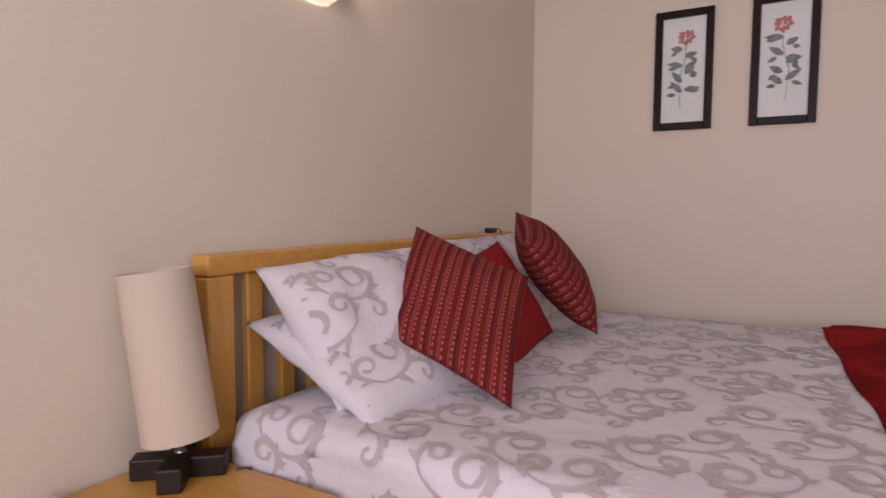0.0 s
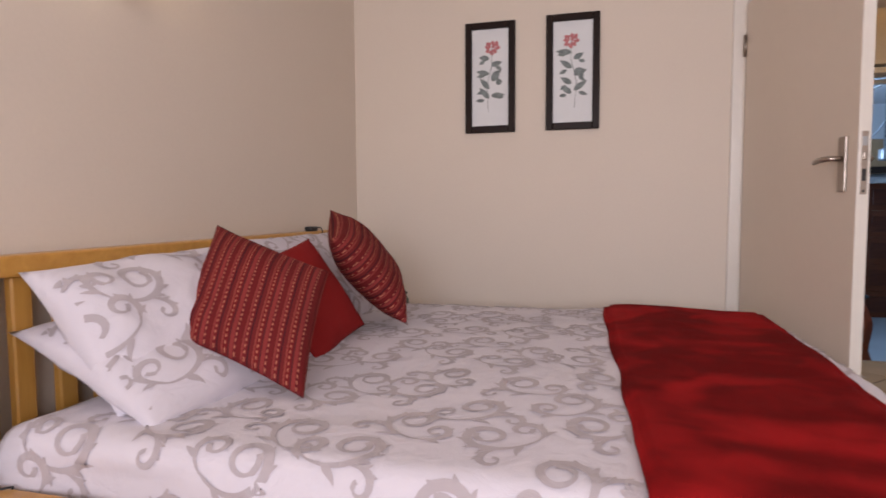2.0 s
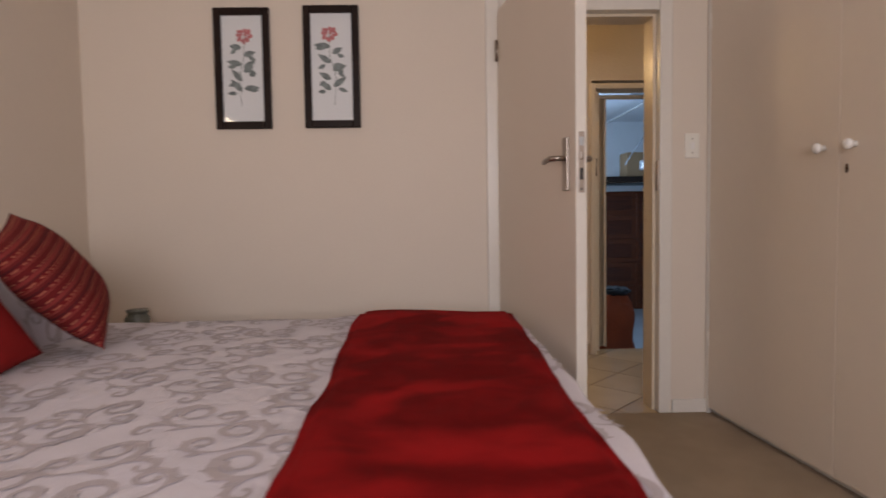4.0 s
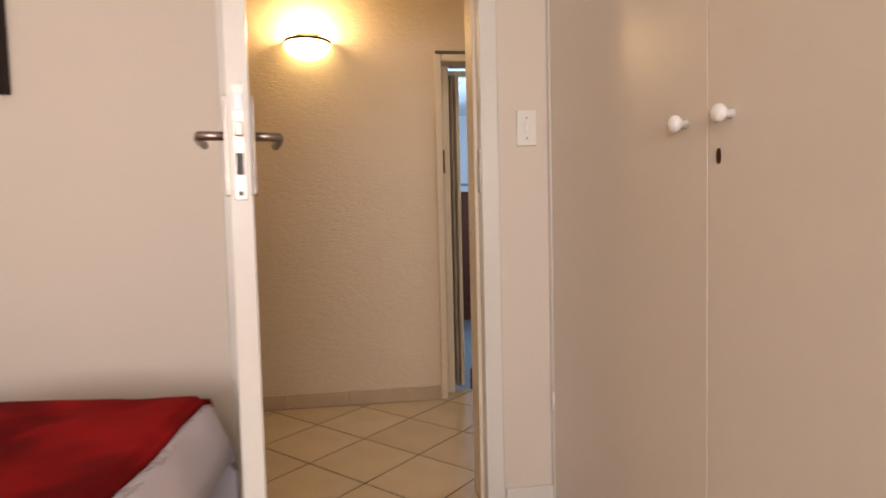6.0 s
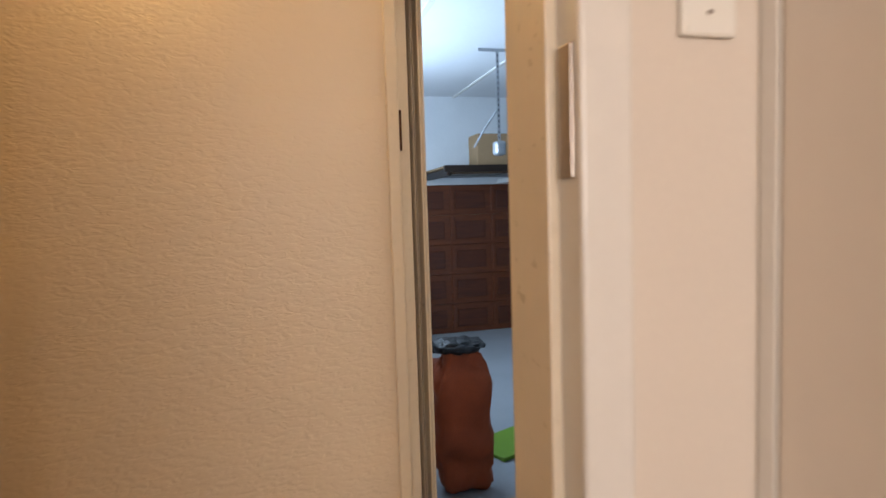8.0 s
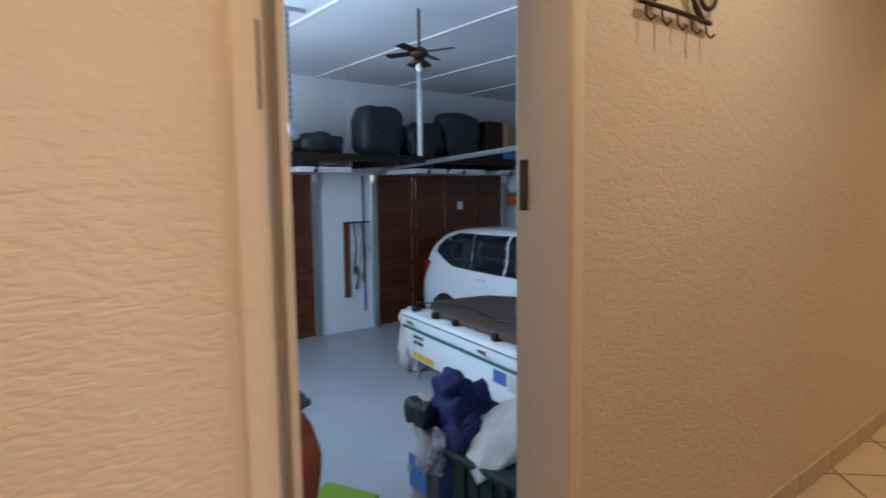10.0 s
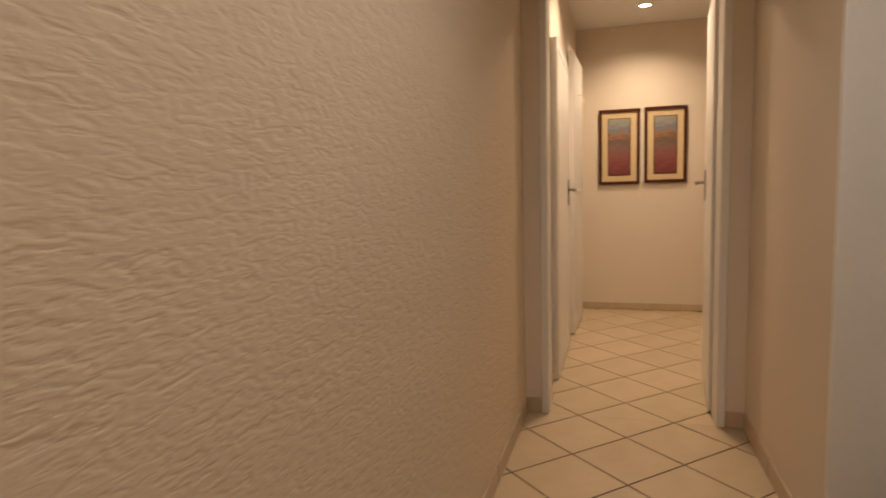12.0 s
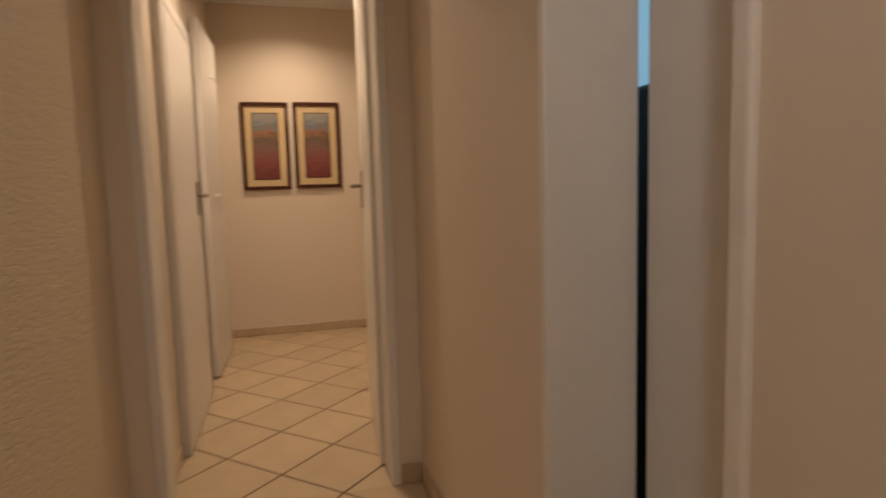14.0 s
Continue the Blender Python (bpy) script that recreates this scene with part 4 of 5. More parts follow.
def switch(name, label, c, ny):
    sw = thing(name, label, "light switch", pose(*c))
    part("plate", rounded(boxes((-0.037, 0.037, -0.009, 0.0, -0.062, 0.062)), 0.004), M_PLASTIC, sw)
    part("rocker", rounded(boxes((-0.009, 0.009, -0.014, -0.0085, -0.017, 0.017)), 0.002), M_CERAMIC, sw)
    for z in (-0.035, 0.035):
        part("screw", moved(lathe([(0, 0), (0.0035, 0), (0.003, 0.0012), (0, 0.0013)], 10), Matrix.Translation((0, -0.009, z)) @ Matrix.Rotation(radians(90), 4, "X")), M_STEEL, sw)
    return sw


switch("light_switch", "white plastic light switch beside the door frame", (0.985, -0.001, 1.36), -1)


def bowl_lamp(name, label, m, mat):
    """Half-bowl wall lamp of opal glass on a dark back plate."""
    w = thing(name, label, "wall lamp", m)
    part("back_plate", rounded(boxes((-0.06, 0.06, -0.018, 0.0, -0.03, 0.05)), 0.006), M_KEY, w)
    prof = [(0.0, -0.085), (0.035, -0.083), (0.072, -0.072), (0.103, -0.048), (0.119, -0.018), (0.121, -0.008)]
    part("glass_bowl", moved(lathe(prof, 32, math.pi), Matrix.Translation((0, -0.004, 0)) @ Matrix.Rotation(math.pi, 4, "Z")), mat, w, "glowing opal glass bowl", True)
    part("rim", moved(lathe([(0.121, -0.008), (0.127, -0.008), (0.127, 0.006), (0.121, 0.006), (0.121, -0.008)], 32, math.pi), Matrix.Translation((0, -0.004, 0)) @ Matrix.Rotation(math.pi, 4, "Z")), M_KEY, w, "dark bronze rim", True)
    return w


bowl_lamp("wall_lamp", "lit half-bowl wall lamp on the textured wall", pose(0.141, CN - 0.001, 2.008), M_LAMPGLASS)
bowl_lamp("bedroom_wall_lamp", "half-bowl wall lamp high above the headboard", pose(BX0 + 0.001, -1.83, 1.755, 0, 0, 90), M_LAMPDIM)


# ---- passage and hall things ----
hk = thing("key_hook_rack", "wrought iron scroll rack with five small hooks", "hook rack", pose(1.972, CN - 0.001, 1.600) @ Matrix.Diagonal((1.24, 1, 1.15, 1)))


def bar(points, r=0.006):
    return tube([(x, -0.014, z) for x, _, z in points], r, 8)


part("bottom_bar", bar([(-0.135, 0, 0.02), (0.0, 0, 0.022), (0.135, 0, 0.02)]), M_IRON, hk, smooth=True)
for s in (-1, 1):
    part("scroll", bar([(s * p[0], 0, p[2]) for p in spiral(0.115, 0.085, 0.014, 0.062, 0.5, 1.6)]), M_IRON, hk, smooth=True)
    part("scroll", bar([(s * p[0], 0, p[2]) for p in spiral(0.045, 0.20, 0.012, 0.05, 3.6, -1.5)]), M_IRON, hk, smooth=True)
    part("diagonal", bar([(s * 0.10, 0, 0.024), (s * 0.05, 0, 0.07), (0, 0, 0.125), (-s * 0.02, 0, 0.16)]) if s > 0 else bar([(-0.10, 0, 0.26), (0.0, 0, 0.285), (0.10, 0, 0.26)]), M_IRON, hk, smooth=True)
for k in range(5):
    x = -0.116 + 0.058 * k
    part("hook", tube([(x, -0.014, 0.018), (x, -0.016, -0.006), (x + 0.004, -0.026, -0.018), (x + 0.006, -0.036, -0.010)], 0.003, 6), M_IRON, hk, smooth=True)


def print_picture(y0, y1, z0, z1):
    cy, cz, w, h = (y0 + y1) / 2, (z0 + z1) / 2, y1 - y0, z1 - z0
    p = thing("landscape_print", "framed desert landscape print with cream mount", "picture", pose(HX - 0.002, cy, cz, 0, 0, -90), "pair of hall prints")
    f = 0.03
    for s in (-1, 1):
        part("frame_side", rounded(boxes((s * (w / 2 - f / 2) - f / 2, s * (w / 2 - f / 2) + f / 2, -0.025, 0, -h / 2, h / 2)), 0.005), M_HALLFRAME, p)
        part("frame_side", rounded(boxes((-w / 2 + f + 0.0005, w / 2 - f - 0.0005, -0.025, 0, s * (h / 2 - f / 2) - f / 2, s * (h / 2 - f / 2) + f / 2)), 0.005), M_HALLFRAME, p)
    part("mount", boxes((-w / 2 + f, w / 2 - f, -0.010, -0.001, -h / 2 + f, h / 2 - f)), M_GOLD, p, "cream card mount")
    part("inner_frame", boxes((-w / 2 + 0.085, w / 2 - 0.085, -0.013, -0.0102, -h / 2 + 0.085, h / 2 - 0.085)), M_HALLFRAME, p)
    part("print", boxes((-w / 2 + 0.092, w / 2 - 0.092, -0.0155, -0.0132, -h / 2 + 0.092, h / 2 - 0.092)), M_LANDSCAPE, p, "reddish landscape under a grey sky")
    return p


print_picture(0.602, 0.983, 1.233, 1.952)
print_picture(0.183, 0.564, 1.240, 1.956)
dl = thing("downlight", "round recessed ceiling downlight, lit", "downlight", pose(6.73, 0.59, CEIL))
part("ring", lathe([(0.045, -0.001), (0.062, -0.001), (0.060, -0.008), (0.046, -0.008), (0.045, -0.001)], 32), M_WHITE, dl, smooth=True)
part("bulb", lathe([(0.0, -0.010), (0.03, -0.009), (0.0445, -0.002)], 24), M_DOWNLIGHT, dl, smooth=True)

# unseen copies added above the hall fill lamp and the cool passage light
for x, y in ((2.15, 0.64), (5.35, 0.70)):
    copy_thing(dl, pose(x, y, CEIL))
# tiled skirtings
def skirting(name, rows, label):
    st = tagged(new(name), label, "skirting", kind="structure")
    for r in rows:
        part("tile", rounded(boxes(r), 0.003, 1), M_SKTILE, st)
    return st


L = 0.333
xs = [0.297 - L * k for k in range(4, -1, -1)] + [0.63]
rows = [(a + 0.0015, b - 0.0015, CN - 0.010, CN + 0.001, 0.001, 0.083) for a, b in zip(xs, xs[1:] + [GX0 - 0.042])]
x = GX1 + 0.042
while x < EX - 0.01:
    rows.append((x + 0.0015, min(x + L, EX) - 0.0015, CN - 0.010, CN + 0.001, 0.001, 0.083))
    x += L
skirting("baseboard_passage_north", rows, "beige tile skirting below the textured wall")
rows = []
for a, b in ((-1.25, DX0 - 0.067), (DX1 + 0.067, 2.713), (3.267, EX)):
    x = a
    while x < b - 0.02:
        rows.append((x + 0.0015, min(x + L, b) - 0.0015, CS + 0.003, CS + 0.014, 0.001, 0.083))
        x += L
skirting("baseboard_passage_south", rows, "beige tile skirting below the smooth wall")
skirting("baseboard_end", [(EX - 0.010, EX + 0.001, 1.2, CN - 0.011, 0.001, 0.083), (EX - 0.010, EX + 0.001, CS + 0.015, 0.288, 0.001, 0.083)], "beige tile skirting beside the end frame")
rows = [(HX - 0.010, HX + 0.001, 1.19 - L * (k + 1) + 0.0015, 1.19 - L * k - 0.0015, 0.001, 0.07) for k in range(8)]
skirting("baseboard_hall_east", rows, "beige tile skirting below the end wall")
skirting("baseboard_hall_north", [(4.6, 4.998, 1.19, 1.201, 0.001, 0.07), (5.922, 6.19, 1.19, 1.201, 0.001, 0.07), (6.96, 7.32, 1.19, 1.201, 0.001, 0.07)], "beige tile skirting in the hall")


# ---- garage things ----
def garage_door(x0, x1, label):
    z0, z1 = GZ + 0.004, 1.418
    d = thing("garage_door", label, "garage door", group="pair of garage doors")
    rows, cols = 5, 4
    rh, cw = (z1 - z0) / rows, (x1 - x0) / cols
    for r in range(rows):
        sec = part("section", rounded(boxes((x0, x1, GFAR + 0.02, GFAR + 0.05, z0 + r * rh + 0.0003, z0 + (r + 1) * rh - 0.0003)), 0.004, 1), M_MERANTI, d)
        for c in range(cols):
            a = x0 + c * cw
            part("panel", rounded(boxes((a + 0.085, a + cw - 0.085, GFAR + 0.006, GFAR + 0.0195, z0 + r * rh + 0.085, z0 + (r + 1) * rh - 0.085)), 0.005, 1), M_SHADEDWOOD, sec)
            part("stile", rounded(boxes((a + 0.002, a + 0.06, GFAR - 0.004, GFAR + 0.0195, z0 + r * rh + 0.02, z0 + (r + 1) * rh - 0.02)), 0.004, 1), M_MERANTI, sec)
        part("stile", rounded(boxes((x0 + 0.01, x1 - 0.01, GFAR - 0.006, GFAR - 0.0045, z0 + r * rh + 0.01, z0 + r * rh + 0.05)), 0.0005, 1), M_MERANTI, sec)
    for x in (x0 - 0.03, x1 + 0.03):
        part("track", boxes((x - 0.03, x + 0.03, GFAR - 0.05, GFAR - 0.002, z0, z1 - 0.1)), M_DULLSTEEL, d, "galvanised steel guide track")
    return d


garage_door(1.50, 3.90, "closed panelled reddish-brown timber garage door")
g2 = garage_door(4.83, 7.23, "closed panelled reddish-brown timber garage door")
sg = thing("notice", "small white notice on the garage door", "notice", pose(6.33, GFAR - 0.008, 0.97))
part("card", rounded(boxes((-0.05, 0.05, -0.006, 0, -0.06, 0.06)), 0.002), M_PLASTIC, sg)


def rail(x, z0, z1, y1):
    r = thing("overhead_rail", "galvanised overhead garage door rail on hangers", "rail", group="overhead rails")
    part("bar", tube([(x, GFAR - 0.06, 1.28), (x, GFAR - 0.12, z0 - 0.06), (x, GFAR - 0.32, z0), (x, (6.9 + y1) / 2, (z0 + z1) / 2), (x, y1, z1)], 0.028, 8), M_DULLSTEEL, r)
    part("hanger", tube([(x, y1 + 0.02, z1), (x, y1 + 0.02, GC)], 0.006, 6), M_DULLSTEEL, r)
    return r


rail(4.78, 1.48, 1.66, 3.4)
rail(7.28, 1.48, 1.63, 4.4)
rail(3.93, 1.48, 1.50, 6.35)
rail(1.47, 1.48, 1.60, 4.4)
sp = thing("spring_bar", "steel torsion shaft above the garage doors", "shaft")
part("shaft", tube([(4.70, GFAR - 0.1, 1.53), (7.35, GFAR - 0.1, 1.53)], 0.02), M_DULLSTEEL, sp)
part("shaft", tube([(1.4, GFAR - 0.1, 1.53), (4.0, GFAR - 0.1, 1.53)], 0.02), M_DULLSTEEL, sp)
pst = thing("hanger_post", "white painted post between ceiling and rail", "post")
part("pipe", tube([(4.70, 6.05, 1.56), (4.70, 6.05, GC)], 0.03, 12), M_FIBRE, pst, smooth=True)
hg = thing("opener_hanger", "perforated steel angle hanging from the ceiling", "bracket")
part("strip", boxes((2.53, 2.56, 4.85, 4.853, 1.62, GC)), M_DULLSTEEL, hg)
part("crosspiece", boxes((2.35, 2.70, 4.84, 4.849, GC - 0.03, GC - 0.001)), M_DULLSTEEL, hg)
part("brace", tube([(2.54, 4.86, 2.05), (2.40, 4.88, 1.85), (2.30, 4.9, 1.68)], 0.01, 6), M_DULLSTEEL, hg)
for k in range(18):
    part("hole", boxes((2.540, 2.550, 4.848, 4.8495, 1.66 + 0.052 * k, 1.685 + 0.052 * k)), M_BLACK, hg)
op = thing("door_opener", "white garage door opener motor under the ceiling", "motor")
part("case", rounded(boxes((2.49, 2.60, 4.79, 4.92, 1.60, 1.74)), 0.03, 3), M_DULLSTEEL, op)

# storage loft over the doors
lf = thing("loft_shelf", "timber storage loft above the garage doors", "shelf")
part("deck", rounded(boxes((2.3, 8.35, 6.06, GFAR - 0.002, 1.565, 1.59)), 0.003, 1), M_CARD, lf)
part("beam", rounded(boxes((2.3, 8.35, 6.02, 6.059, 1.52, 1.60)), 0.004, 1), M_DARK, lf)
for x in (2.35, 4.3, 6.2, 8.2):
    part("joist", boxes((x, x + 0.04, 6.06, GFAR - 0.003, 1.48, 1.564)), M_DARK, lf)


def lumpy(x0, x1, y0, y1, z0, z1, seed, amount=0.06):
    """A stuffed bag shape: a rounded box with uneven sides and a flat base."""
    bm = boxes((x0, x1, y0, y1, z0, z1))
    bmesh.ops.subdivide_edges(bm, edges=list(bm.edges), cuts=12, use_grid_fill=True)
    c = Vector(((x0 + x1) / 2, (y0 + y1) / 2, (z0 + z1) / 2))
    hs = Vector(((x1 - x0) / 2, (y1 - y0) / 2, (z1 - z0) / 2))
    for v in bm.verts:
        d = Vector(((v.co[i] - c[i]) / hs[i] for i in range(3)))
        k = (abs(d.x) ** 4 + abs(d.y) ** 4 + abs(d.z) ** 4) ** 0.25
        q = d / max(k, 0.01) * max(abs(d.x), abs(d.y), abs(d.z))
        n = noise.noise(Vector((v.co.x * 5 + seed, v.co.y * 5, v.co.z * 5))) * amount + abs(noise.noise(Vector((v.co.x * 13 + seed, v.co.y * 13, v.co.z * 9)))) * amount * 0.7 - amount * 0.3
        v.co = c + Vector((q.x * hs.x, q.y * hs.y, q.z * hs.z)) + d * n
        v.co.z = max(v.co.z, z0)
    return bm


def bag(name, label, cat, mat, b, seed, parts=(), amount=0.06):
    o = thing(name, label, cat)
    part("body", lumpy(*b, seed, amount), mat, o, smooth=True)
    for nm, bm, mm in parts:
        part(nm, bm, mm, o)
    return o


SZ = 1.591
bag("suitcase", "large upright black suitcase on the loft", "suitcase", M_BAG, (4.02, 4.62, 6.2, 6.55, SZ, 2.18), 1, [("handle", tube([(4.2, 6.19, 1.85), (4.22, 6.16, 1.88), (4.42, 6.16, 1.88), (4.44, 6.19, 1.85)], 0.01), M_BLACK)], 0.015)
bag("holdall", "slumped black holdall on the loft", "bag", M_BAG, (4.66, 5.2, 6.15, 6.6, SZ, 2.03), 2)
bag("suitcase", "tall black suitcase on the loft", "suitcase", M_BAG, (5.22, 5.86, 6.2, 6.6, SZ, 2.19), 3, (), 0.03)
bag("holdall", "low dark grey holdall on the loft", "bag", M_BAG, (3.25, 3.80, 6.15, 6.6, SZ, 1.83), 4, (), 0.03)
for b, mt_, lb in (((5.92, 6.18, 6.2, 6.5, SZ, 2.10), M_DARK, "dark brown box on the loft"), ((6.22, 6.86, 6.15, 6.5, SZ + 0.13, 2.08), M_CARD, "brown cardboard box on the loft"),
                   ((6.22, 6.80, 6.12, 6.5, SZ, SZ + 0.125), M_BLUE, "flat blue box under a cardboard box"), ((6.9, 7.5, 6.15, 6.6, SZ, 2.0), M_CARD, "wide brown cardboard box on the loft"),
                   ((6.95, 7.4, 6.2, 6.55, 2.001, 2.15), M_FIBRE, "white box stacked on cardboard"), ((2.75, 3.15, 6.15, 6.5, SZ, 1.98), M_CARD, "cardboard box beside a holdall")):
    o = thing("storage_box", lb, "box")
    part("box", rounded(boxes(b), 0.008, 1), mt_, o)
    part("lid", rounded(boxes((b[0] - 0.004, b[1] + 0.004, b[2] - 0.004, b[2] + 0.002, b[5] - 0.05, b[5] - 0.005)), 0.001, 1), mt_, o)
for x0, x1 in ((3.25, 3.92), (4.78, 5.3), (5.35, 5.95), (6.22, 6.75)):
    o = thing("plank_bundle", "white boards tucked under the loft", "boards")
    part("board", rounded(boxes((x0, x1, 6.3, 6.9, 1.41, 1.435)), 0.003, 1), M_FIBRE, o)
    part("board", rounded(boxes((x0 + 0.02, x1 - 0.03, 6.26, 6.9, 1.436, 1.465)), 0.003, 1), M_FIBRE, o)
    part("strap", boxes((x0 + 0.2, x0 + 0.23, 6.258, 6.92, 1.405, 1.5645)), M_BLACK, o)

# ceiling fan with lamp
fan = thing("ceiling_fan", "ceiling fan with dark blades and cone lamp shade", "fan", pose(3.404, 4.302, 2.26))
part("rod", tube([(0, 0, 0), (0, 0, GC - 2.26)], 0.012), M_IRON, fan)
part("motor", lathe([(0, 0.06), (0.05, 0.055), (0.075, 0.03), (0.075, 0.0), (0.04, -0.02), (0, -0.02)], 24), M_IRON, fan, smooth=True)
part("shade", lathe([(0.03, -0.02), (0.04, -0.035), (0.10, -0.075), (0.102, -0.075), (0.045, -0.03), (0.03, -0.02)], 24), M_KEY, fan, "brown cone glass shade", True)
part("bulb", lathe([(0, -0.13), (0.025, -0.12), (0.03, -0.10), (0.015, -0.06), (0, -0.05)], 16), M_CERAMIC, fan, smooth=True)
for k in range(4):
    part("blade", moved(rounded(boxes((0.06, 0.30, -0.04, 0.04, 0.02, 0.028)), 0.003, 1), Matrix.Rotation(radians(25 + 90 * k), 4, "Z") @ Matrix.Rotation(radians(10), 4, "X")), M_DARK, fan)

# tool rack on the pillar
tr = thing("tool_rack", "narrow wooden rack with hanging tools on the pillar", "tool rack")
part("board", rounded(boxes((4.32, 4.40, GFAR - 0.03, GFAR - 0.001, -0.20, 0.80)), 0.004, 1), M_MERANTI, tr)
for k, (x, z0, z1) in enumerate(((4.46, 0.1, 0.78), (4.53, 0.25, 0.8), (4.60, 0.0, 0.76), (4.49, -0.1, 0.2), (4.66, 0.3, 0.8))):
    part("tool", tube([(x, GFAR - 0.03, z1), (x + 0.02, GFAR - 0.05, (z0 + z1) / 2), (x - 0.015, GFAR - 0.04, z0)], 0.012 + 0.004 * (k % 2), 6), (M_IRON, M_DULLSTEEL, M_KEY)[k % 3], tr)
part("rail", tube([(4.34, GFAR - 0.03, 0.79), (4.70, GFAR - 0.03, 0.79)], 0.012), M_BLACK, tr)
cn = thing("wall_conduit", "pale blue pipe down the pillar", "pipe")
part("pipe", tube([(4.62, GFAR - 0.02, GZ + 0.25), (4.62, GFAR - 0.02, 1.4)], 0.012), M_BLUE, cn)


# car: cross sections swept along its length
def hatchback(m):
    car = thing("car", "white hatchback parked with its tail to the door", "car", m)
    # stations along y: (y, half width low, half width high, belt z, roof z)
    st = [(0.0, 0.66, 0.56, 0.62, 0.66), (0.06, 0.76, 0.62, 0.80, 0.86), (0.20, 0.81, 0.60, 0.90, 1.26), (0.45, 0.83, 0.58, 0.91, 1.43), (1.1, 0.84, 0.60, 0.89, 1.48), (1.8, 0.84, 0.60, 0.87, 1.46),
          (2.3, 0.84, 0.58, 0.86, 1.36), (2.75, 0.84, 0.62, 0.87, 1.02), (3.0, 0.83, 0.66, 0.86, 0.93), (3.5, 0.80, 0.62, 0.78, 0.82), (3.78, 0.68, 0.52, 0.58, 0.62)]
    def spline(p, q, r, w, t):
        return 0.5 * (2 * q + (r - p) * t + (2 * p - 5 * q + 4 * r - w) * t * t + (3 * q - p - 3 * r + w) * t ** 3)

    def half_ring(y):
        k = max(0, min(len(st) - 2, sum(1 for row in st if row[0] <= y) - 1))
        t = (y - st[k][0]) / (st[k + 1][0] - st[k][0])
        a, b, zb, zr = (spline(st[max(k - 1, 0)][c], st[k][c], st[k + 1][c], st[min(k + 2, len(st) - 1)][c], t) for c in (1, 2, 3, 4))
        return [(0.0, 0.22), (a * 0.9, 0.22), (a, 0.34), (a + 0.012, 0.55 * zb + 0.08), (a + 0.006, 0.85 * zb), (a - 0.03, zb), (b + 0.62 * (a - 0.03 - b), zb + 0.35 * (zr - zb)),
                (b + 0.11, zb + 0.75 * (zr - zb)), (b + 0.03, zb + 0.92 * (zr - zb)), (b * 0.82, zr - 0.012), (b * 0.4, zr), (0.0, zr + 0.005)]

    def side_at(y, z):
        ring = half_ring(y)[4:]
        for p, q in zip(ring, ring[1:]):
            if p[1] <= z <= q[1] + 1e-6:
                return p[0] + (q[0] - p[0]) * (z - p[1]) / max(q[1] - p[1], 1e-4)
        return ring[-4][0]

    bm = bmesh.new()
    rings = []
    ys = [3.78 * (k / 46) for k in range(47)]
    for y in [0.0, 0.02, 0.05] + ys[1:]:
        half = half_ring(y)
        rings.append([bm.verts.new((x, y, z)) for x, z in half + [(-x, z) for x, z in half[-2:0:-1]]])
    for p, q in zip(rings, rings[1:]):
        for k in range(len(p)):
            j = (k + 1) % len(p)
            bm.faces.new((p[k], p[j], q[j], q[k]))
    bm.faces.new(rings[0])
    bm.faces.new(rings[-1][::-1])
    part("body", bm, M_CAR, car, smooth=True)

    def glass(ya, yb, s):
        """A side pane that follows the upper body, its height tapering to a rounded point at the tail and along the windscreen."""
        wm = bmesh.new()
        n, cols = 26, []
        for i in range(n + 1):
            y = ya + (yb - ya) * i / n
            r = half_ring(y)
            lo, hi = r[5][1] + 0.045 + 0.05 * max(0, 1.1 - y) ** 2, min(r[8][1], 1.395)
            tail = min(1, max(0, (y - 0.30) / 0.40)) ** 0.5
            mid = lo + (hi - lo) * 0.45
            lo, hi = mid - (mid - lo) * tail, mid + (hi - mid) * tail
            hi = max(lo + 0.002, hi)
            cols.append([wm.verts.new((s * (side_at(y, lo + (hi - lo) * q / 6) + 0.006), y, lo + (hi - lo) * q / 6)) for q in range(7)])
        for p, q in zip(cols, cols[1:]):
            for k in range(6):
                wm.faces.new((p[k], p[k + 1], q[k + 1], q[k]))
        return wm

    for s in (-1, 1):
        for ya, yb in ((0.30, 1.02), (1.03, 1.60), (1.63, 2.56)):
            pane = part("side_window", glass(ya, yb, s), M_WINDOWDARK, car, "dark tinted side window", True)
            sm = pane.modifiers.new("thickness", "SOLIDIFY")
            sm.thickness, sm.offset = 0.005, 0
        mir = part("wing_mirror", rounded(boxes((s * 0.95 - 0.09, s * 0.95 + 0.09, 2.36, 2.46, 0.93, 1.06)), 0.03, 3), M_CAR, car, smooth=True)
        part("mirror_foot", rounded(boxes((s * 0.86 - 0.05, s * 0.86 + 0.05, 2.38, 2.43, 0.905, 0.935)), 0.01), M_BLACK, mir)
        part("tail_light", moved(rounded(boxes((-0.05, 0.05, -0.03, 0.05, -0.12, 0.12)), 0.02), Matrix.Translation((s * 0.72, 0.10, 0.86))), M_RED, car, "red tail light cluster")
        part("door_handle", rounded(boxes((s * 0.83 - 0.02, s * 0.83 + 0.02, 1.16, 1.34, 0.82, 0.85)), 0.008), M_CAR, car)
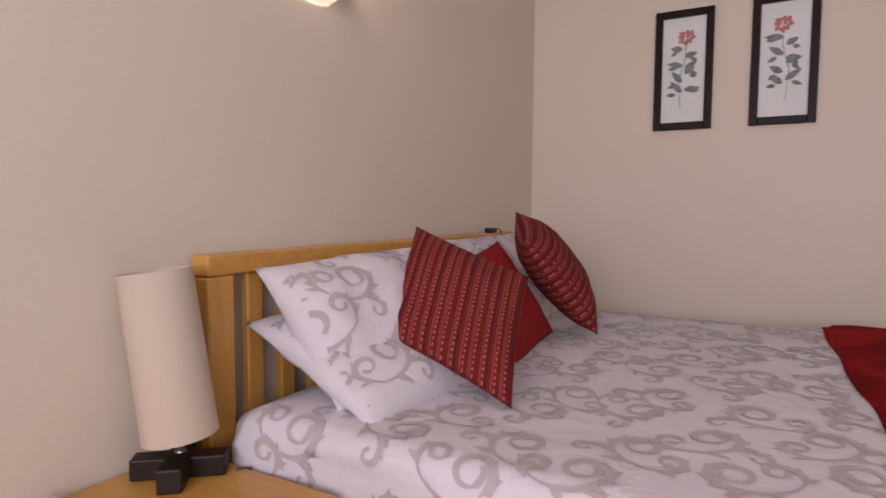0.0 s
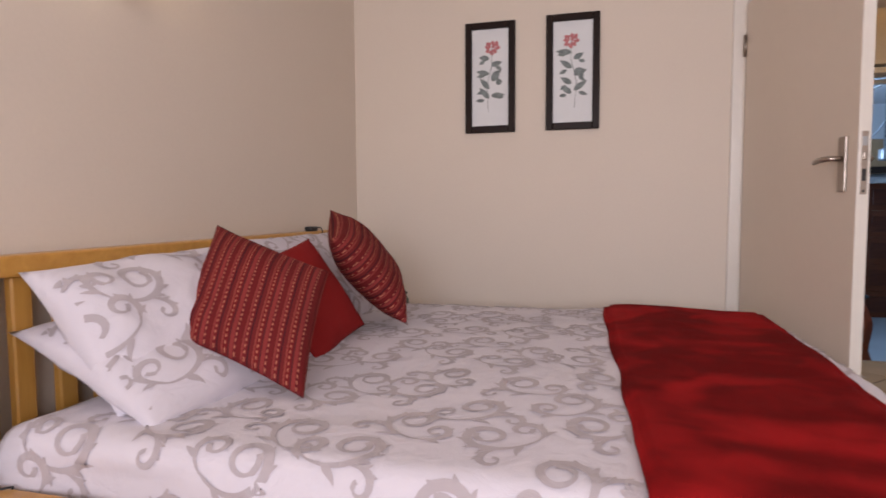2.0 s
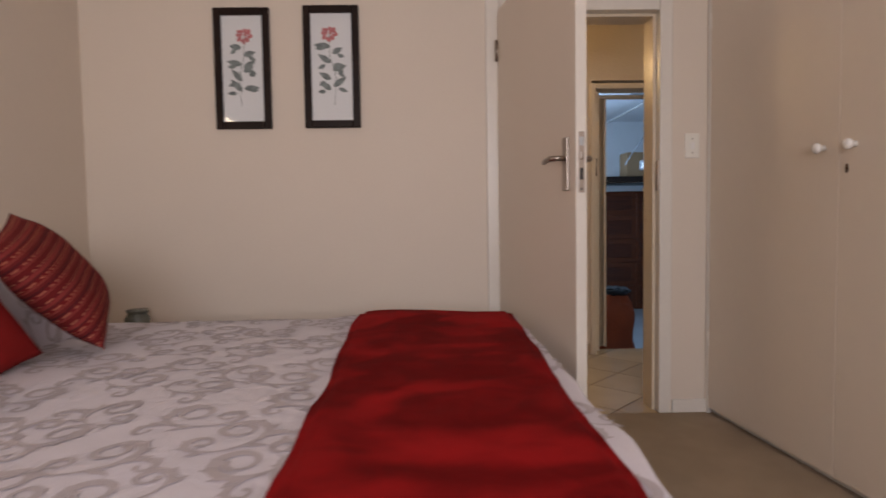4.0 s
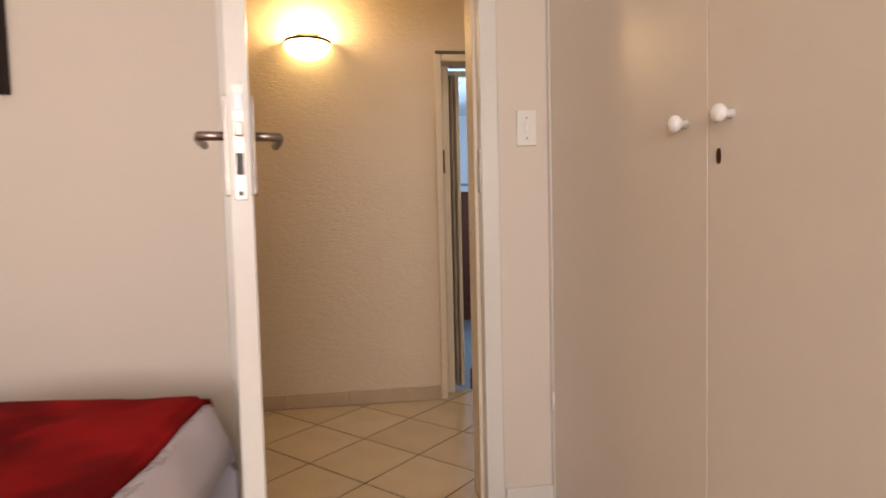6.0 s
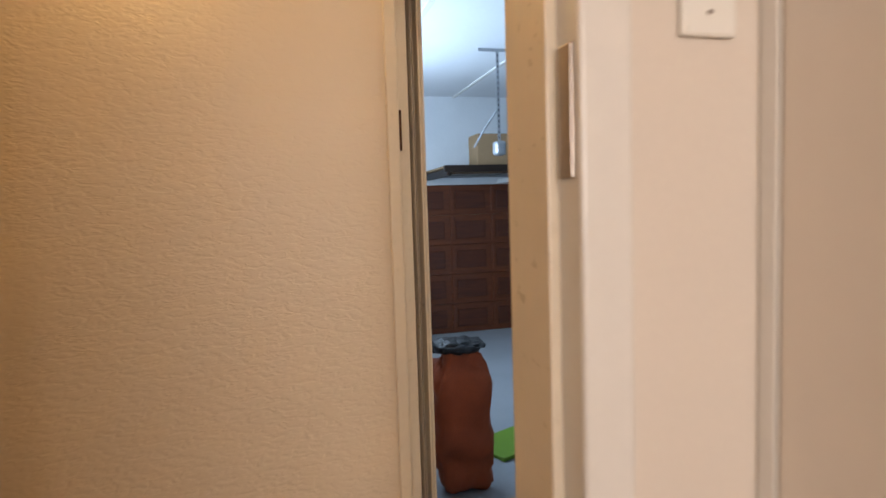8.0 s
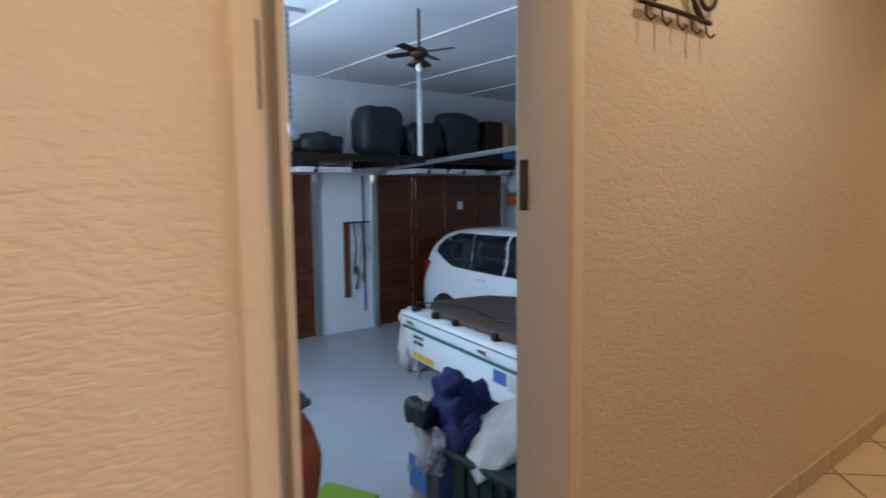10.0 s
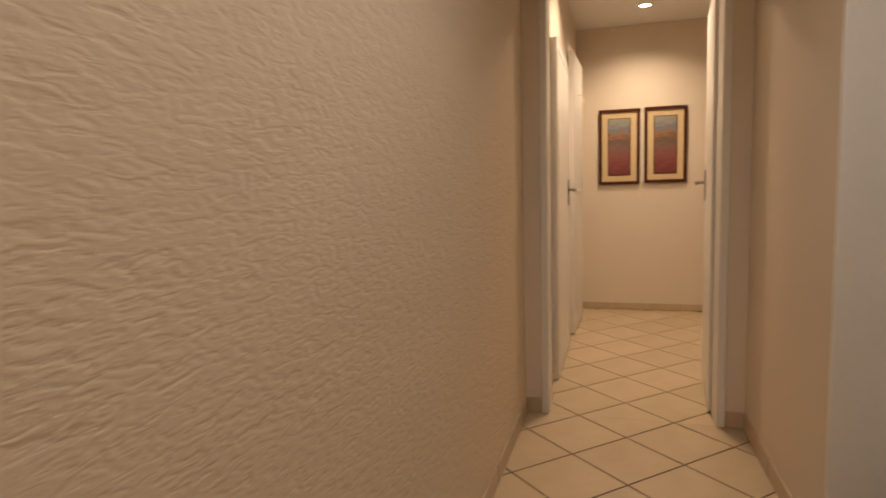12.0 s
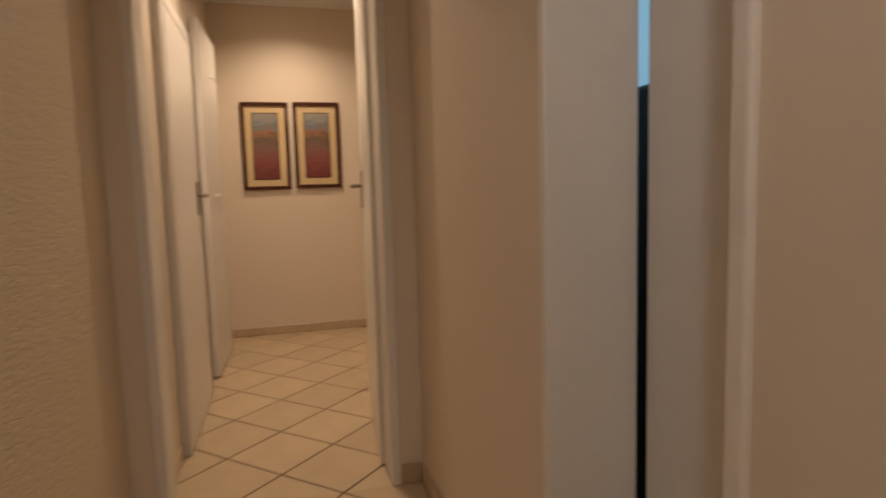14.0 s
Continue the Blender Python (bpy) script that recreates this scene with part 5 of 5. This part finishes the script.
        for y in (0.62, 3.05):
            wh = part("wheel", moved(lathe([(0.0, -0.09), (0.20, -0.09), (0.29, -0.085), (0.30, -0.06), (0.30, 0.06), (0.29, 0.085), (0.20, 0.09), (0.0, 0.09)], 28), Matrix.Translation((s * 0.77, y, 0.30)) @ Matrix.Rotation(radians(90), 4, "Y")), M_RUBBER, car, "black tyre and wheel", True)
            part("hubcap", moved(lathe([(0.0, 0.0), (0.18, 0.0), (0.19, 0.012), (0.0, 0.02)], 20), Matrix.Translation((s * 0.855, y, 0.30)) @ Matrix.Rotation(radians(90 * s), 4, "Y")), M_DULLSTEEL, wh, "silver hubcap", True)
    part("rear_window", moved(rounded(boxes((-0.5, 0.5, -0.015, 0.015, -0.17, 0.17)), 0.012), Matrix.Translation((0, 0.115, 1.08)) @ Matrix.Rotation(radians(-22), 4, "X")), M_WINDOWDARK, car, "dark rear window")
    return car


hatchback(pose(6.0, 6.80, GZ, 0, 0, 180) @ Matrix.Diagonal((1, 1, 0.945, 1)))

# box trailer with a canvas cover
tl = thing("trailer", "white fibreglass box trailer with brown canvas cover", "trailer", pose(3.63, 4.15, GZ, 0, 0, -9))
TH = 0.69


def prism(pts, x0, x1):
    bm = bmesh.new()
    a, b = [bm.verts.new((x0, y, z)) for y, z in pts], [bm.verts.new((x1, y, z)) for y, z in pts]
    bm.faces.new(a)
    bm.faces.new(b[::-1])
    for k in range(len(pts)):
        j = (k + 1) % len(pts)
        bm.faces.new((a[k], a[j], b[j], b[k]))
    return bm


part("tub", rounded(prism([(-1.35, 0.24), (0.86, 0.24), (0.98, 0.36), (1.0, 0.53), (-1.4, 0.53)], 0.0, 1.25), 0.02, 2), M_FIBRE, tl, "white fibreglass tub", True)
lid = part("lid", rounded(prism([(-1.41, 0.548), (1.01, 0.548), (1.0, TH - 0.03), (0.93, TH), (-1.38, TH)], -0.015, 1.265), 0.015, 2), M_FIBRE, tl, "white fibreglass lid", True)
part("trim_strip", rounded(boxes((-0.022, -0.003, -1.40, 1.0, 0.528, 0.547)), 0.004, 1), M_TEAL, tl, "dark green rubber strip")
part("trim_strip", rounded(boxes((-0.003, 1.25, 0.985, 1.004, 0.528, 0.547)), 0.004, 1), M_TEAL, tl)
part("seam", rounded(boxes((-0.0185, -0.0145, -1.40, 0.97, 0.640, 0.650)), 0.001, 1), M_BLACK, lid)
cv = part("cover", lumpy(0.06, 1.2, -1.36, 0.94, TH, TH + 0.09, 7, 0.02), M_BROWNCOVER, tl, "brown canvas cover", True)
for y in (0.85, 0.45, 0.1, -0.5):
    part("buckle", rounded(boxes((0.02, 0.10, y - 0.03, y + 0.03, TH + 0.005, TH + 0.06)), 0.012, 2), M_BLACK, tl, "black strap buckle")
part("rope", tube([(0.1, 0.9, TH + 0.08), (0.3, 0.3, TH + 0.115), (0.2, -0.3, TH + 0.11), (0.5, -0.9, TH + 0.11)], 0.006, 6), M_BLACK, tl)
for y in (0.82, -0.42):
    lt = part("latch", rounded(boxes((-0.034, -0.0155, y - 0.05, y + 0.05, 0.585, 0.61)), 0.005), M_STEEL, tl, "chrome latch")
    part("loop", tube([(-0.03, y - 0.05, 0.59), (-0.045, y - 0.09, 0.585), (-0.03, y - 0.12, 0.58)], 0.006, 6), M_STEEL, lt)
part("badge", boxes((-0.0045, -0.001, -0.72, -0.55, 0.40, 0.50)), M_BLUE, tl, "round blue printed emblem")
part("badge", boxes((-0.0045, -0.001, -0.93, -0.74, 0.38, 0.50)), M_SACK, tl, "pale blue printed lettering")
for k in range(2):
    for j in range(4):
        part("lettering", boxes((-0.004, -0.001, 0.60 + 0.05 * j, 0.635 + 0.05 * j, 0.40 + 0.055 * k, 0.435 + 0.055 * k)), M_BLACK, tl, "small black registration letters")
part("reflector", rounded(boxes((-0.012, -0.001, 0.40, 0.80, 0.27, 0.325)), 0.004, 1), M_YELLOW, tl, "yellow reflector strip")
for s in (0.08, 1.02):
    wh = part("wheel", moved(lathe([(0.0, -0.07), (0.17, -0.07), (0.24, -0.06), (0.25, 0.0), (0.24, 0.06), (0.17, 0.07), (0.0, 0.07)], 24), Matrix.Translation((s + 0.08, -0.2, 0.25)) @ Matrix.Rotation(radians(90), 4, "Y")), M_RUBBER, tl, smooth=True)
part("stand", tube([(0.1, 0.9, 0.0), (0.1, 0.9, 0.25)], 0.02), M_DULLSTEEL, tl)
part("stand", tube([(1.1, 0.9, 0.0), (1.1, 0.9, 0.25)], 0.02), M_DULLSTEEL, tl)
bag("dust_sheet", "crumpled pale pink cloth over the trailer corner", "cloth", M_SACK, (3.83, 4.1, 5.16, 5.36, GZ, 0.0), 11)

# pile of goods by the steps
bag("paper_sack", "tall blue and white printed sack", "sack", M_PALECARD, (2.40, 2.72, 2.90, 3.15, GZ, 0.02), 21, [("print", rounded(boxes((2.392, 2.399, 2.94, 3.10, -0.5, -0.30)), 0.002, 1), M_BLUE), ("print", rounded(boxes((2.44, 2.68, 2.885, 2.893, -0.62, -0.30)), 0.002, 1), M_BLUE)])
bag("navy_jacket", "crumpled navy jacket thrown over a sack", "jacket", M_NAVY, (2.38, 2.70, 2.66, 2.98, -0.16, 0.17), 22, [("sleeve", lumpy(2.36, 2.50, 2.60, 2.78, -0.28, 0.02, 27, 0.05), M_NAVY)], 0.09)
bag("black_cap", "black cloth hanging over the sack edge", "cloth", M_BAG, (2.32, 2.42, 2.86, 3.04, -0.10, 0.05), 23, (), 0.04)
soft("foil_bag", "crushed silver foil bag hanging from the sack", "bag", basis((2.33, 2.74, -0.16), (0.3, -0.1, 0.9), (0.9, -0.3, -0.2)), 0.26, 0.13, 0.05, M_FOIL, 51.0, 0.1, 0.03)
pl = thing("metal_pipe", "dark metal pipe standing among the goods", "pipe", pose(2.42, 2.68, GZ))
part("shaft", tube([(0, 0, 0.0), (0, 0, 0.60)], 0.018, 12), M_IRON, pl, smooth=True)
part("cap", lathe([(0.0, 0.625), (0.018, 0.62), (0.022, 0.60), (0.022, 0.585), (0.0185, 0.58)], 14), M_BLACK, pl, smooth=True)
cr = thing("plastic_crate", "dark green plastic crate with a folded rim", "crate")
part("body", rounded(boxes((2.36, 2.86, 2.22, 2.68, GZ, -0.17)), 0.02, 2), M_CRATE, cr)
part("rim", rounded(boxes((2.335, 2.885, 2.195, 2.705, -0.1695, -0.135)), 0.01, 2), M_CRATE, cr)
for k in range(4):
    part("rib", rounded(boxes((2.347, 2.359, 2.26 + 0.1 * k, 2.29 + 0.1 * k, GZ + 0.02, -0.175)), 0.004, 1), M_CRATE, cr)
soft("white_sack", "limp white woven sack slumped over the crate", "sack", basis((2.66, 2.46, 0.0), (0.72, -0.35, 0.42), (0.3, 0.9, 0.1)), 0.72, 0.42, 0.16, M_SACK, 24.0, 0.02, 0.03)
o = thing("cardboard_box", "pale cardboard box beside the crate", "box")
part("box", rounded(boxes((2.40, 2.70, 1.90, 2.17, GZ, -0.08)), 0.006, 1), M_PALECARD, o)
part("flap", rounded(boxes((2.40, 2.70, 1.88, 1.899, -0.26, -0.085)), 0.003, 1), M_PALECARD, o)
bag("orange_bag", "tall orange-red sports bag standing upright", "bag", M_ORANGE, (1.30, 1.69, 2.72, 2.98, GZ, 0.27), 25, [("flap", lumpy(1.34, 1.67, 2.70, 2.96, 0.215, 0.30, 31, 0.03), M_BLACK)])
hb2 = bag("hanging_bag", "white bag with an orange base hanging by the garage door", "bag", M_FIBRE, (7.30, 7.60, 7.04, 7.25, 1.14, 1.50), 41, (), 0.03)
part("base", lumpy(7.32, 7.60, 7.05, 7.25, 0.95, 1.139, 42, 0.02), surface("bright_orange_cloth", (0.55, 0.10, 0.02), 0.8), hb2, "orange cloth base", True)
part("loop", tube([(7.42, 7.14, 1.48), (7.43, 7.22, 1.58), (7.46, 7.262, 1.60), (7.49, 7.22, 1.58), (7.50, 7.14, 1.48)], 0.008), M_BLACK, hb2)
gm = thing("foam_mat", "lime green foam mat lying on the floor", "mat", pose(2.05, 3.42, GZ + 0.001, 0, 0, 25))
part("mat", rounded(boxes((-0.28, 0.22, -0.2, 0.18, 0.0, 0.03)), 0.008, 2), M_GREEN, gm)

# ---- floor tiles, laid diagonally ----
fl = structure("floor_passage", boxes((-1.4, HX + 0.1, CS + 0.001, CN, -0.1, -0.0022), (EX, HX + 0.1, -1.6, CS + 0.001, -0.1, -0.0022), (EX + 0.14, HX + 0.1, CN, 1.35, -0.1, -0.0022), (DX0 - 0.03, DX1 + 0.03, -0.012, CS + 0.001, -0.1, -0.0022), (GX0 - 0.03, GX1 + 0.03, CN, GW + 0.04, -0.1, -0.0022)),
               M_GROUT, "dark jointed bed of the tiled passage floor", "floor")
D2 = 0.478 / 2
PX, PY = 0.142, 1.003
half = D2 - 0.0058


def inside(x, y):
    if -1.25 < x < EX + 0.01 and CS < y < CN:
        return True
    if EX <= x < HX and -1.6 < y < 1.2:
        return True
    if DX0 < x < DX1 and -0.01 < y <= CS:
        return True
    return GX0 < x < GX1 and CN <= y < GW + 0.04


def clip_tile(cx, cy, regions):
    """The diamond tile cut to the first region that holds its middle part; None if nothing is left."""
    out = []
    for x0, x1, y0, y1 in regions:
        poly = [(cx - half, cy), (cx, cy - half), (cx + half, cy), (cx, cy + half)]
        for axis, lim, sign in ((0, x0, 1), (0, x1, -1), (1, y0, 1), (1, y1, -1)):
            res = []
            for k, p in enumerate(poly):
                q = poly[(k + 1) % len(poly)]
                a, b = sign * (p[axis] - lim), sign * (q[axis] - lim)
                if a >= 0:
                    res.append(p)
                if a * b < 0:
                    t = a / (a - b)
                    res.append((p[0] + t * (q[0] - p[0]), p[1] + t * (q[1] - p[1])))
            poly = res
            if len(poly) < 3:
                break
        if len(poly) >= 3:
            ar = abs(sum(p[0] * q[1] - q[0] * p[1] for p, q in zip(poly, poly[1:] + poly[:1]))) / 2
            if ar > 0.0006:
                out.append(poly)
    return out


def slab(poly, cx, cy):
    bm = bmesh.new()
    mx, my = sum(p[0] for p in poly) / len(poly), sum(p[1] for p in poly) / len(poly)
    k = 0.994
    lo = [bm.verts.new((x - cx, y - cy, -0.006)) for x, y in poly]
    mid = [bm.verts.new((x - cx, y - cy, -0.0015)) for x, y in poly]
    up = [bm.verts.new((mx + (x - mx) * k - cx, my + (y - my) * k - cy, 0.0)) for x, y in poly]
    for p, q in ((lo, mid), (mid, up)):
        for i in range(len(poly)):
            j = (i + 1) % len(poly)
            bm.faces.new((p[i], p[j], q[j], q[i]))
    bm.faces.new(up)
    return bm


REGIONS = [(-1.25, EX, CS + 0.004, CN - 0.002), (EX, HX, -1.6, 1.195), (DX0, DX1, -0.008, CS + 0.004), (GX0, GX1, CN - 0.002, GW + 0.04)]
whole = None
for i in range(-4, 34):
    for j in range(-14, 6):
        if (i + j) % 2:
            continue
        cx, cy = PX + D2 + i * D2, PY + j * D2
        polys = clip_tile(cx, cy, REGIONS)
        for poly in polys:
            full = len(poly) == 4 and len(polys) == 1 and abs(max(p[0] for p in poly) - min(p[0] for p in poly) - 2 * half) < 1e-6 and abs(max(p[1] for p in poly) - min(p[1] for p in poly) - 2 * half) < 1e-6
            if full:
                if whole is None:
                    whole = mesh_of("tile", slab(poly, cx, cy), M_TILE)
                me = whole
            else:
                me = mesh_of("tile", slab(poly, cx, cy), M_TILE)
            t = new("tile", me)
            t.parent, t.location = fl, (cx, cy, 0)
